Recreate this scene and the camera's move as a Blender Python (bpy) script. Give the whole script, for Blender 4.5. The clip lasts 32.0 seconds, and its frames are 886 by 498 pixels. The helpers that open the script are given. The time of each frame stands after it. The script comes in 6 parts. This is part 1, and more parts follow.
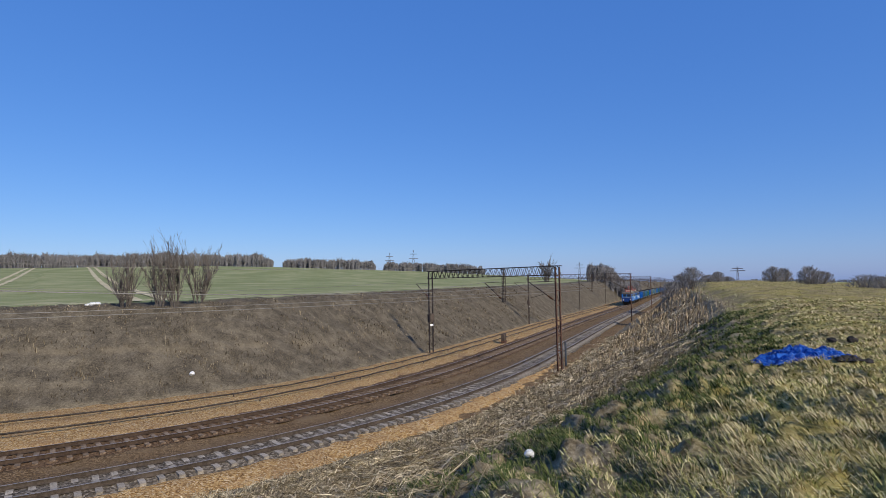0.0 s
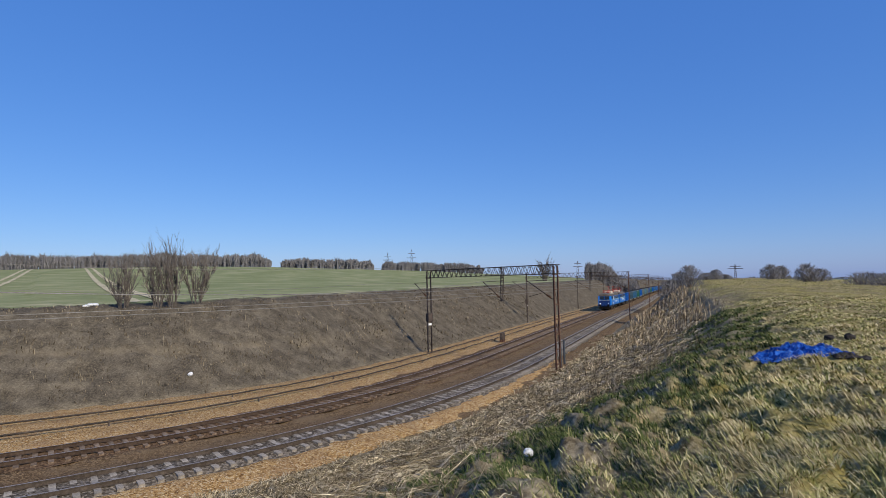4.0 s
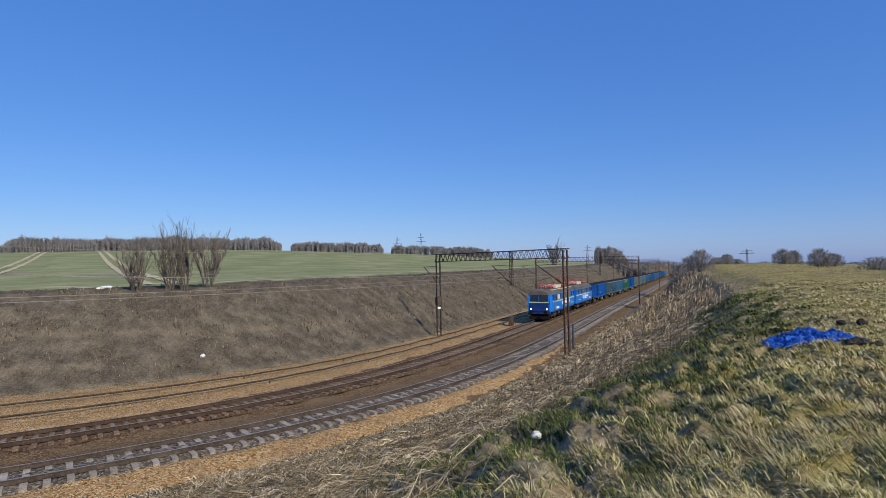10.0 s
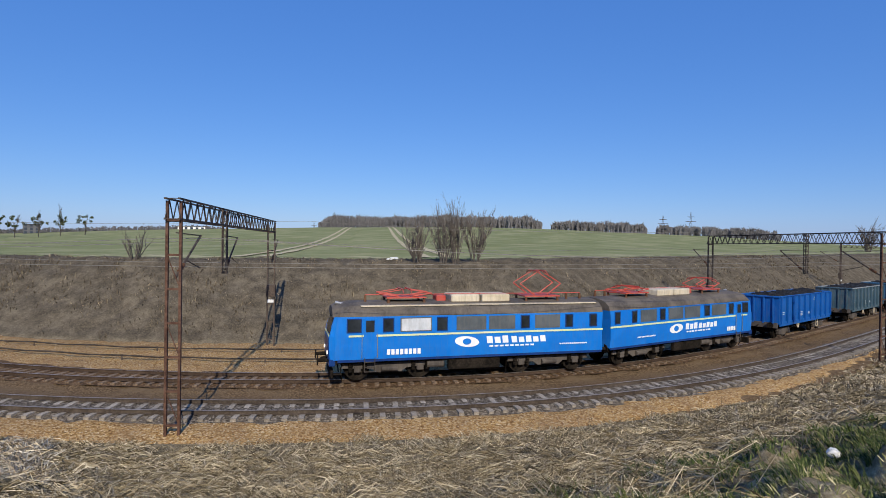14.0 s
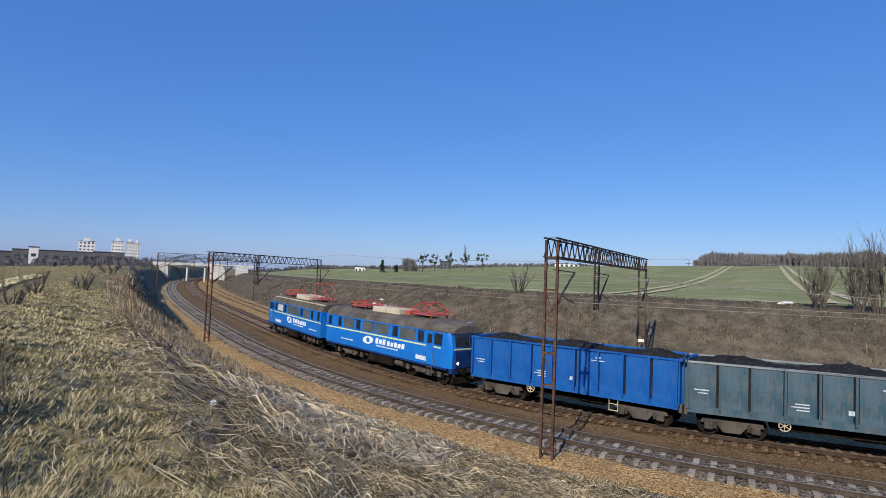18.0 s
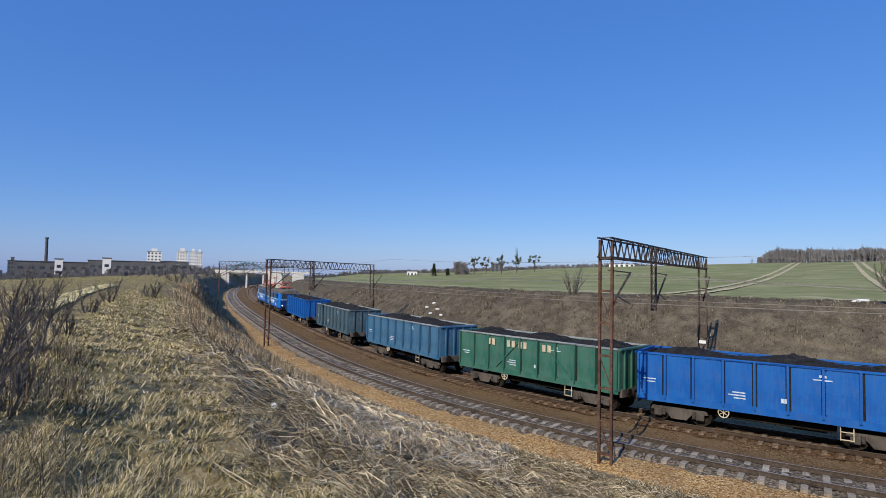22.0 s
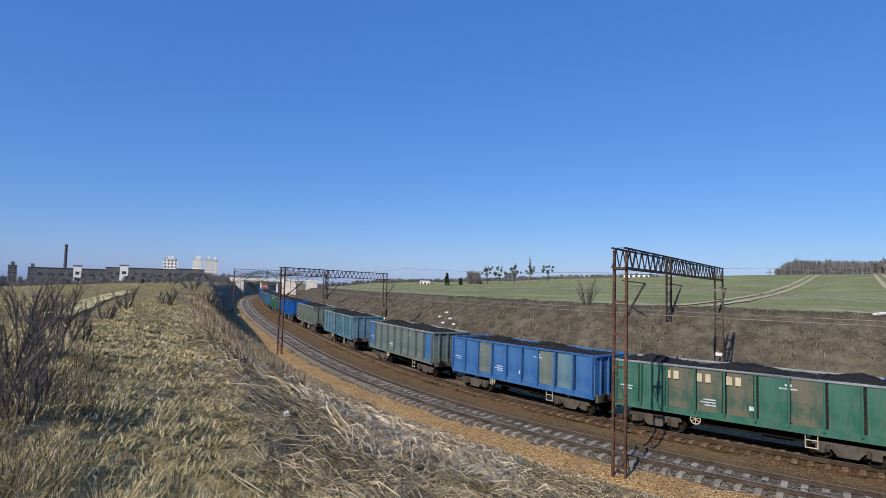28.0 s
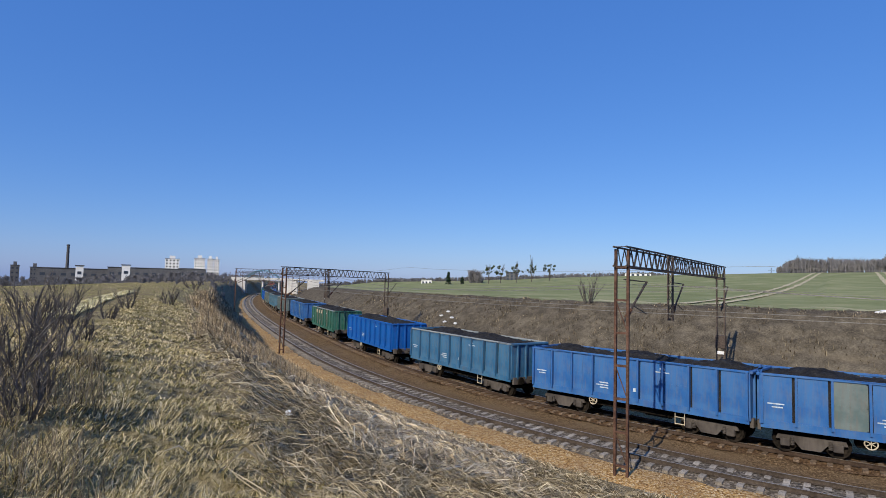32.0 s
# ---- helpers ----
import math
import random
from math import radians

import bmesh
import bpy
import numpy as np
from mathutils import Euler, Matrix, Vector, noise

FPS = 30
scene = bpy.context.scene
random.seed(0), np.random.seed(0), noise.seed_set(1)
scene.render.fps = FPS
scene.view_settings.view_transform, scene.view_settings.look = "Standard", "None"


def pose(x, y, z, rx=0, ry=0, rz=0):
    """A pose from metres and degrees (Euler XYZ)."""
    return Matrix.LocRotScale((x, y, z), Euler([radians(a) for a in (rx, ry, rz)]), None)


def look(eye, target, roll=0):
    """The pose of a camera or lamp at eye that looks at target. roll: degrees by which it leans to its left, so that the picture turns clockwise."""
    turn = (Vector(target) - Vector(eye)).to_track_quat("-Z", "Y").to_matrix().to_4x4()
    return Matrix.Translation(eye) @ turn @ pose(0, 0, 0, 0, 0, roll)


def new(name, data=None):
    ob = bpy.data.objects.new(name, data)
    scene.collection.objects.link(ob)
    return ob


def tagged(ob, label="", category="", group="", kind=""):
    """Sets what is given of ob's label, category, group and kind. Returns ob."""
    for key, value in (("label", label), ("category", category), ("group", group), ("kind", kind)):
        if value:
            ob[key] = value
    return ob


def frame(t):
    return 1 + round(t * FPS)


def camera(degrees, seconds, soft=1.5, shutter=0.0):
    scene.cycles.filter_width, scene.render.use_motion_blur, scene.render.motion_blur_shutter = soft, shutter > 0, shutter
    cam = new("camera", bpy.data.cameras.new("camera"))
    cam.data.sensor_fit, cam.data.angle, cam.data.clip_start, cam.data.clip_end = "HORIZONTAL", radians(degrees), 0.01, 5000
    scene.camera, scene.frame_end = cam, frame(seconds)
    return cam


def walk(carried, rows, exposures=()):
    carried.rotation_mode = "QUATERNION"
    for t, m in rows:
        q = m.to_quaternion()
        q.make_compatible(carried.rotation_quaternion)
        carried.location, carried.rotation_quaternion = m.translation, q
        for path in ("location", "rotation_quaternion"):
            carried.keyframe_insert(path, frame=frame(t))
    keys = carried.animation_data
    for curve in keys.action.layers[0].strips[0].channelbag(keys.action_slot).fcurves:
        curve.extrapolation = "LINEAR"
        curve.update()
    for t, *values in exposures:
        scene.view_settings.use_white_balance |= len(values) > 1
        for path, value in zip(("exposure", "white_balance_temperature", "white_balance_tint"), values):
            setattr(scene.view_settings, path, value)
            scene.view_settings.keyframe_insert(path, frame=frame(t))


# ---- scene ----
# ---- camera ----
EYE_Z = 6.48
cam = camera(76.0, 32.0, 0.7)
# seconds, yaw, pitch, roll of a camera turned on the spot
TURNS = [
    (0.0, 0.15, 3.50, 0.86), (0.5, -0.02, 3.48, 0.76), (1.0, 0.02, 3.38, 1.00), (1.5, 0.03, 3.42, 0.94), (2.0, -0.09, 3.53, 1.10),
    (2.5, -0.07, 3.73, 0.96), (3.0, -0.24, 3.84, 0.90), (3.5, -0.15, 3.68, 0.97), (5.5, 0.17, 2.92, 1.64), (6.0, 0.20, 3.14, 1.36),
    (6.5, -0.03, 3.36, 1.11), (7.0, -0.35, 3.00, 1.17), (7.5, -0.01, 3.14, 0.78), (8.0, 0.04, 2.84, 0.84), (8.5, 0.20, 2.83, 1.14),
    (9.0, 0.51, 2.68, 1.29), (9.5, 0.71, 2.28, 1.17), (10.0, 0.91, 1.81, 0.97), (10.5, 1.19, 1.30, 1.10), (11.0, 1.98, 0.90, 0.67),
    (11.5, 4.11, 0.00, 0.89), (12.0, 6.72, -0.35, 0.78), (12.5, 10.64, -0.65, 0.74), (13.0, 15.61, -0.81, -0.26), (13.5, 20.56, -0.68, -0.27),
    (14.0, 26.67, -0.26, -0.72), (14.5, 31.88, 0.26, -0.90), (16.5, 51.79, 1.85, -2.34), (17.0, 56.37, 2.60, -2.85), (17.5, 59.73, 2.68, -2.87),
    (18.0, 62.86, 2.62, -2.17), (18.5, 65.94, 3.11, -2.05), (19.0, 67.09, 3.00, -1.26), (19.5, 67.53, 2.83, -0.73), (20.0, 67.64, 2.56, -0.39),
    (20.5, 67.89, 2.89, -0.65), (21.0, 67.90, 2.80, -0.85), (21.5, 67.96, 2.88, -1.17), (22.0, 68.07, 2.78, -1.13), (22.5, 68.18, 2.74, -1.07),
    (23.0, 68.53, 2.74, -1.12), (23.5, 68.56, 2.80, -1.26), (24.0, 68.50, 2.89, -1.27), (24.5, 68.62, 2.95, -1.46), (25.0, 68.55, 2.99, -1.60),
    (25.5, 68.55, 3.16, -1.42), (27.5, 68.76, 3.60, -1.80), (28.0, 69.38, 3.69, -1.55), (28.5, 69.66, 3.39, -1.43), (29.0, 69.60, 3.20, -1.17),
    (29.5, 69.58, 3.08, -0.89), (30.0, 69.61, 3.09, -1.16), (30.5, 69.64, 3.18, -1.22), (31.0, 69.61, 3.39, -1.30), (31.5, 69.43, 3.49, -1.23),
    (32.0, 69.53, 3.59, -1.43)]
walk(cam, [(t, pose(0, 0, EYE_Z, 90 + pitch, roll, yaw)) for t, yaw, pitch, roll in TURNS])

# ---- light ----
SUN_EL, SUN_AZ = 32.0, 143.0     # degrees; azimuth from +y towards +x
sky_world = bpy.data.worlds.new("sky")
scene.world = sky_world
sky_world.use_nodes = True
wn = sky_world.node_tree
sky = wn.nodes.new("ShaderNodeTexSky")
sky.sky_type, sky.sun_disc = "NISHITA", False
sky.sun_elevation, sky.sun_rotation = radians(SUN_EL), radians(SUN_AZ)
sky.air_density, sky.dust_density, sky.ozone_density, sky.altitude = 1.0, 0.6, 4.0, 250
wn.nodes["Background"].inputs[1].default_value = 0.10
haze = wn.nodes.new("ShaderNodeMix")      # clear blue air over all of the sky
haze.data_type, haze.blend_type = "RGBA", "ADD"
haze.inputs[0].default_value = 1.0
haze.inputs[7].default_value = (0.32, 1.12, 4.0, 1)
tone = wn.nodes.new("ShaderNodeHueSaturation")
tone.inputs["Saturation"].default_value, tone.inputs["Value"].default_value = 1.16, 0.61
wn.links.new(sky.outputs[0], tone.inputs["Color"])
wn.links.new(tone.outputs[0], haze.inputs[6])
wn.links.new(haze.outputs[2], wn.nodes["Background"].inputs[0])
sun_data = bpy.data.lights.new("sun", "SUN")
sun_data.energy, sun_data.angle, sun_data.color = 4.4, radians(0.55), (1.0, 0.91, 0.76)
sun = new("sun", sun_data)
_e, _a = radians(SUN_EL), radians(SUN_AZ)
sun.matrix_world = look(Vector((math.sin(_a) * math.cos(_e), math.cos(_a) * math.cos(_e), math.sin(_e))) * 300, (0, 0, 0))
scene.view_settings.exposure = 0.0

# ---- the line: where the nearer track runs ----
# curvature (1/1000 per metre) at distances along the line, growing towards the town
LINE_S = (-285, -135, -75, -35, -5, 25, 55, 95, 145, 215, 315)
LINE_K = (0.287, -0.347, 0.777, -1.335, -23.450, -11.877, -0.734, -1.073, -1.050, -1.041, -1.035)
LINE_X, LINE_Y, LINE_H = -10.755, 21.253, -2.4665
SPACING = 5.05
_s = np.arange(-640, 440.5, 0.5)
_k = np.interp(_s, LINE_S, LINE_K) / 1000
_h = np.concatenate([[0], np.cumsum((_k[1:] + _k[:-1]) / 2 * 0.5)])
_i0 = int(np.argmin(abs(_s)))
_h = _h - _h[_i0] + LINE_H
_x = np.concatenate([[0], np.cumsum((np.cos(_h)[1:] + np.cos(_h)[:-1]) / 2 * 0.5)])
_y = np.concatenate([[0], np.cumsum((np.sin(_h)[1:] + np.sin(_h)[:-1]) / 2 * 0.5)])
_x, _y = _x - _x[_i0] + LINE_X, _y - _y[_i0] + LINE_Y


def rail_z(s):
    """Height of the rails' top."""
    return 0.0087 * np.maximum(0, np.asarray(s, float) - 20) * np.clip(1 - (np.asarray(s, float) - 20) / 400, 0, 1) \
        - 0.0035 * np.maximum(0, -np.asarray(s, float) - 20)


def wide(s):
    """The foot of the far slope stands back farther where the line comes nearest."""
    return 0.4 + 4.4 * np.exp(-((np.asarray(s, float) - 8) / 24) ** 2)


# how far from the track the brink on the camera's side lies, along the line
BRINK_S = (-260, -140, -65, -21, -7, -2, 3, 7, 12, 28, 60, 110, 180)
BRINK_D = (11.0, 11.5, 12.9, 14.6, 16.7, 18.2, 20.2, 19.4, 16.2, 10.8, 8.6, 7.4, 7.0)


def spread(s, d):
    """Breadth across the line of a place d on the plan: the banks lie wider than the formation."""
    d, w, b = np.asarray(d, float), wide(s), np.interp(s, BRINK_S, BRINK_D)
    near = np.where(d > 17.2, b + d - 17.2, 3 + (d - 3) * (b - 3) / 14.2)
    return np.where(d > 3, near, np.where(d > -8, d, np.where(d > -12.9, -8 + (d + 8) * (4.9 + w) / 4.9, -12.9 - w + (d + 12.9) * 1.25)))


def gather(s, d):
    """The reverse of spread()."""
    w, b = wide(s), np.interp(s, BRINK_S, BRINK_D)
    near = np.where(d > b, 17.2 + d - b, 3 + (d - 3) * 14.2 / (b - 3))
    return np.where(d > 3, near, np.where(d > -8, d, np.where(d > -12.9 - w, -8 + (d + 8) * 4.9 / (4.9 + w), -12.9 + (d + 12.9 + w) / 1.25)))


def on_line(s, d=0.0):
    """x, y and heading at s along the line, d to the camera's side of the nearer track."""
    h, d = np.interp(s, _s, _h), spread(s, d)
    return np.interp(s, _s, _x) - d * np.sin(h), np.interp(s, _s, _y) + d * np.cos(h), h


def to_line(x, y):
    """s and d of places (arrays)."""
    x, y = np.atleast_1d(np.asarray(x, float)), np.atleast_1d(np.asarray(y, float))
    S, D = np.empty_like(x), np.empty_like(x)
    cx, cy, ch, cs = _x[::4], _y[::4], _h[::4], _s[::4]
    for a in range(0, len(x), 20000):
        px, py = x[a:a + 20000], y[a:a + 20000]
        i = np.argmin((px[:, None] - cx) ** 2 + (py[:, None] - cy) ** 2, axis=1)
        dx, dy = px - cx[i], py - cy[i]
        S[a:a + 20000] = cs[i] + dx * np.cos(ch[i]) + dy * np.sin(ch[i])
        D[a:a + 20000] = -dx * np.sin(ch[i]) + dy * np.cos(ch[i])
    return S, gather(S, D)


def smooth(a, b, x):
    u = np.clip((x - a) / (b - a), 0, 1)
    return u * u * (3 - 2 * u)


# skyline: elevation in degrees by azimuth (degrees to the left of +y), as the land rises round the line
SKY_AZ = (-180, -100, -60, -45, -37, -35, -31, -26.4, -19.4, -11.8, -4, 1.2, 6.7, 16.8, 23.8, 31.9, 38.9, 42.8, 51.9, 57.1, 62.4, 67.9, 73.6, 84, 91, 96, 102, 106, 120, 140, 180)
SKY_EL = (0.5, 0.6, 0.2, -0.1, -0.36, -0.4, -0.24, -0.1, -0.24, 0.36, 0.86, 1.21, 1.45, 1.85, 1.96, 1.82, 1.71, 1.58, 1.26, 1.01, 0.7, 0.41, 0.2, -0.25, -0.41, -0.58, -0.8, -0.9, -0.9, -0.5, 0.5)
FAR_R = 360.0
FOOT_D, TOP_D = -12.9, -20.0       # foot and brink of the far slope of the cutting


def ground_z(x, y):
    """Height of the land at places (arrays)."""
    x, y = np.atleast_1d(np.asarray(x, float)), np.atleast_1d(np.asarray(y, float))
    s, d = to_line(x, y)
    r = np.hypot(x, y)
    az = np.degrees(np.arctan2(-x, y))
    zr = rail_z(s)
    z_sky = EYE_Z + FAR_R * np.tan(np.radians(np.interp(az, SKY_AZ, SKY_EL)))
    # far side
    z_top = 5.1 + 0.006 * np.maximum(0, -s - 10) - 0.004 * np.maximum(0, s - 10)
    f = np.clip((FOOT_D - d) / (FOOT_D - TOP_D), 0, 1)
    z_slope = zr - 0.6 + (z_top - zr + 0.6) * (0.75 * f + 0.25 * f * f * (3 - 2 * f))
    r_top = np.maximum(30.0, r + (d - TOP_D) * 1.1)
    u = np.clip((r - r_top) / np.maximum(FAR_R - r_top, 30), 0, 1)
    z_far = np.where(d < TOP_D, z_top + (z_sky - z_top) * (0.25 * u + 0.75 * u * u * (3 - 2 * u)), z_slope)
    # camera's side
    z_brink = 4.35 + 0.012 * np.clip(-s - 12, 0, 90) + 0.004 * np.maximum(0, s - 25)
    z_plat = z_brink + 0.55 * smooth(0, 3.3, d - 17.2)
    v = np.clip((d - 3.0) / 14.2, 0, 1)
    z_near = zr - 0.5 + (z_brink - zr + 0.5) * (0.62 * v + 0.38 * v * v)
    z_near = np.where(d > 17.2, z_plat, z_near)
    back = smooth(26, 70, d)
    z_near = np.where(d > 26, z_near + (EYE_Z + np.maximum(r, 1) * np.tan(np.radians(np.interp(az, SKY_AZ, SKY_EL))) - z_near) * back * 0.9 - 1.2 * back * (1 - smooth(150, 320, r)), z_near)
    z = np.where(d <= FOOT_D, z_far, np.where(d >= 3.0, z_near, zr - 0.6 + 0.1 * smooth(2.0, 3.0, d)))
    z = np.where(r > FAR_R, z - (r - FAR_R) * 0.012, z)
    return z


def lumps(x, y, size, seed):
    """Smooth noise over the land, about -1 to 1 (arrays)."""
    rng = np.random.RandomState(seed)
    out = np.zeros_like(x)
    for k in range(7):
        a, f, ph = rng.uniform(0, 6.28), rng.uniform(0.7, 1.6) * 6.28 / size, rng.uniform(0, 6.28)
        b = rng.uniform(0, 6.28)
        out += np.sin((x * math.cos(a) + y * math.sin(a)) * f + ph + 1.3 * np.sin((x * math.cos(b) + y * math.sin(b)) * f * 0.6 + ph))
    return out / 3.2


def relief(x, y):
    """Lumpy turf on top of ground_z."""
    s, d = to_line(x, y)
    r = np.hypot(x, y)
    turf = smooth(3.5, 7.0, d) * np.clip(1.2 - r / 120, 0, 1) * (1 - 0.45 * smooth(2, 14, s))
    knoll = np.clip(lumps(x, y, 0.9, 4) + 0.25, 0, 1) ** 0.7
    z = turf * (0.06 * lumps(x, y, 2.6, 3) + (0.115 * knoll + 0.03 * lumps(x, y, 0.45, 14)) * smooth(1.2, 3.0, r) * np.clip(1.3 - r / 60, 0.2, 1) * (1 - 0.6 * smooth(9, 18, r)))
    step = smooth(13.0, 14.5, d) * (1 - smooth(17.9, 19.4, d)) * (1 - smooth(-2, 3, s)) * smooth(1.5, 4.0, r) * np.clip(1.4 - r / 30, 0, 1)
    z = z + step * 0.24 * (np.clip(lumps(x, y, 0.95, 15) + 0.2, 0, 1) ** 0.6 - 0.4)
    slope = smooth(-13.2, -14.5, d) * (1 - smooth(-21, -30, d) * 0.8) * np.clip(1.3 - r / 160, 0, 1)
    return z + slope * (0.16 * lumps(x, y, 4.5, 5) + 0.10 * lumps(x, y, 1.6, 6))


def land(x, y):
    """Height of the finished ground at one place."""
    return float((ground_z(x, y) + relief(np.atleast_1d(float(x)), np.atleast_1d(float(y))))[0])


# ---- materials ----
def _nodes(name):
    m = bpy.data.materials.new(name)
    m.use_nodes = True
    nt = m.node_tree
    return m, nt, nt.nodes["Principled BSDF"]


def _ramp(nt, fac, stops):
    r = nt.nodes.new("ShaderNodeValToRGB")
    r.color_ramp.elements[0].position, r.color_ramp.elements[0].color = stops[0][0], (*stops[0][1], 1)
    r.color_ramp.elements[1].position, r.color_ramp.elements[1].color = stops[-1][0], (*stops[-1][1], 1)
    for p, c in stops[1:-1]:
        e = r.color_ramp.elements.new(p)
        e.color = (*c, 1)
    nt.links.new(fac, r.inputs[0])
    return r.outputs[0]


def _noise(nt, co, scale, detail=4, rough=0.6):
    n = nt.nodes.new("ShaderNodeTexNoise")
    n.inputs["Scale"].default_value, n.inputs["Detail"].default_value, n.inputs["Roughness"].default_value = scale, detail, rough
    nt.links.new(co, n.inputs["Vector"])
    return n.outputs[0]


def _mix(nt, fac, a, b, how="MIX"):
    m = nt.nodes.new("ShaderNodeMix")
    m.data_type, m.blend_type = "RGBA", how
    for sock, v in ((m.inputs[0], fac), (m.inputs[6], a), (m.inputs[7], b)):
        if isinstance(v, (int, float)):
            sock.default_value = v
        elif isinstance(v, tuple):
            sock.default_value = (*v, 1)
        else:
            nt.links.new(v, sock)
    return m.outputs[2]


def _bump(nt, height, strength, dist, bsdf):
    b = nt.nodes.new("ShaderNodeBump")
    b.inputs["Strength"].default_value, b.inputs["Distance"].default_value = strength, dist
    nt.links.new(height, b.inputs["Height"])
    nt.links.new(b.outputs[0], bsdf.inputs["Normal"])


def surf(name, dark, mid, light, big=0.3, fine=6.0, rough=0.9, metal=0.0, bump=0.4, bump_d=0.03, vary=0.0, island=0.0, spec=0.12, stretch=None):
    """A weathered surface: three tones by noise at two scales, with bump; vary: change from object to object; island: from piece to piece."""
    m, nt, bs = _nodes(name)
    co = nt.nodes.new("ShaderNodeTexCoord").outputs["Object"]
    if stretch:
        mp = nt.nodes.new("ShaderNodeMapping")
        mp.inputs["Scale"].default_value = stretch
        nt.links.new(co, mp.inputs["Vector"])
        co = mp.outputs[0]
    a, b = _noise(nt, co, big, 5, 0.65), _noise(nt, co, fine, 6, 0.7)
    col = _mix(nt, 0.5, _ramp(nt, a, [(0.38, dark), (0.5, mid), (0.64, light)]), _ramp(nt, b, [(0.4, dark), (0.5, mid), (0.62, light)]))
    if vary or island:
        src = nt.nodes.new("ShaderNodeObjectInfo").outputs["Random"] if vary else nt.nodes.new("ShaderNodeNewGeometry").outputs["Random Per Island"]
        amt = vary or island
        col = _mix(nt, 1.0, col, _ramp(nt, src, [(0.0, (1 - amt,) * 3), (1.0, (1 + amt,) * 3)]), "MULTIPLY")
    nt.links.new(col, bs.inputs["Base Color"])
    bs.inputs["Roughness"].default_value, bs.inputs["Metallic"].default_value = rough, metal
    bs.inputs["Specular IOR Level"].default_value = spec
    if bump:
        _bump(nt, b, bump, bump_d, bs)
    return m


def blades_mat(name, stops, rough=0.8):
    """Straw and grass: a tone for each blade."""
    m, nt, bs = _nodes(name)
    geo = nt.nodes.new("ShaderNodeNewGeometry")
    col = _ramp(nt, geo.outputs["Random Per Island"], stops)
    co = nt.nodes.new("ShaderNodeTexCoord").outputs["Object"]
    n = _noise(nt, co, 0.35, 3)
    col = _mix(nt, 1.0, col, _ramp(nt, n, [(0.3, (0.72, 0.72, 0.72)), (0.7, (1.15, 1.12, 1.05))]), "MULTIPLY")
    nt.links.new(col, bs.inputs["Base Color"])
    bs.inputs["Roughness"].default_value = rough
    bs.inputs["Specular IOR Level"].default_value = 0.06
    return m


def ground_mat():
    """Earth, turf and fields by the lie of the land: zones are kept in the mesh's own 'zone' attribute."""
    m, nt, bs = _nodes("land")
    co = nt.nodes.new("ShaderNodeTexCoord").outputs["Object"]
    big, mid, fine = _noise(nt, co, 0.09, 5, 0.6), _noise(nt, co, 0.8, 6, 0.7), _noise(nt, co, 9.0, 5, 0.8)

    def zone(k):
        at = nt.nodes.new("ShaderNodeAttribute")
        at.attribute_name = k
        return at.outputs["Fac"]
    dry = _mix(nt, 0.55, _ramp(nt, mid, [(0.39, (0.075, 0.055, 0.027)), (0.5, (0.18, 0.135, 0.07)), (0.62, (0.34, 0.27, 0.15))]),
               _ramp(nt, fine, [(0.39, (0.09, 0.07, 0.045)), (0.51, (0.27, 0.22, 0.14)), (0.62, (0.46, 0.39, 0.27))]))
    turf = _mix(nt, 0.5, _ramp(nt, mid, [(0.39, (0.14, 0.115, 0.03)), (0.5, (0.27, 0.225, 0.06)), (0.62, (0.42, 0.34, 0.12))]),
                _ramp(nt, fine, [(0.39, (0.11, 0.095, 0.025)), (0.5, (0.29, 0.24, 0.07)), (0.62, (0.50, 0.41, 0.16))]))
    scrub = _mix(nt, 0.5, _ramp(nt, mid, [(0.39, (0.05, 0.041, 0.03)), (0.5, (0.106, 0.089, 0.065)), (0.63, (0.20, 0.168, 0.119))]),
                 _ramp(nt, fine, [(0.39, (0.044, 0.037, 0.028)), (0.51, (0.108, 0.091, 0.067)), (0.63, (0.205, 0.173, 0.123))]))
    corn = _mix(nt, 0.35, _ramp(nt, big, [(0.39, (0.19, 0.21, 0.09)), (0.51, (0.245, 0.262, 0.125)), (0.62, (0.35, 0.335, 0.18))]),
                _ramp(nt, mid, [(0.39, (0.18, 0.20, 0.085)), (0.7, (0.285, 0.29, 0.145))]))
    # tramlines and bare headland in the field
    lane = _mix(nt, zone("lane"), corn, (0.52, 0.45, 0.30))
    col = _mix(nt, zone("turf"), dry, turf)
    col = _mix(nt, zone("scrub"), col, scrub)
    col = _mix(nt, zone("trail"), col, (0.24, 0.195, 0.13))
    col = _mix(nt, zone("field"), col, lane)
    nt.links.new(col, bs.inputs["Base Color"])
    bs.inputs["Roughness"].default_value = 0.95
    bs.inputs["Specular IOR Level"].default_value = 0.03
    _bump(nt, fine, 0.6, 0.08, bs)
    return m


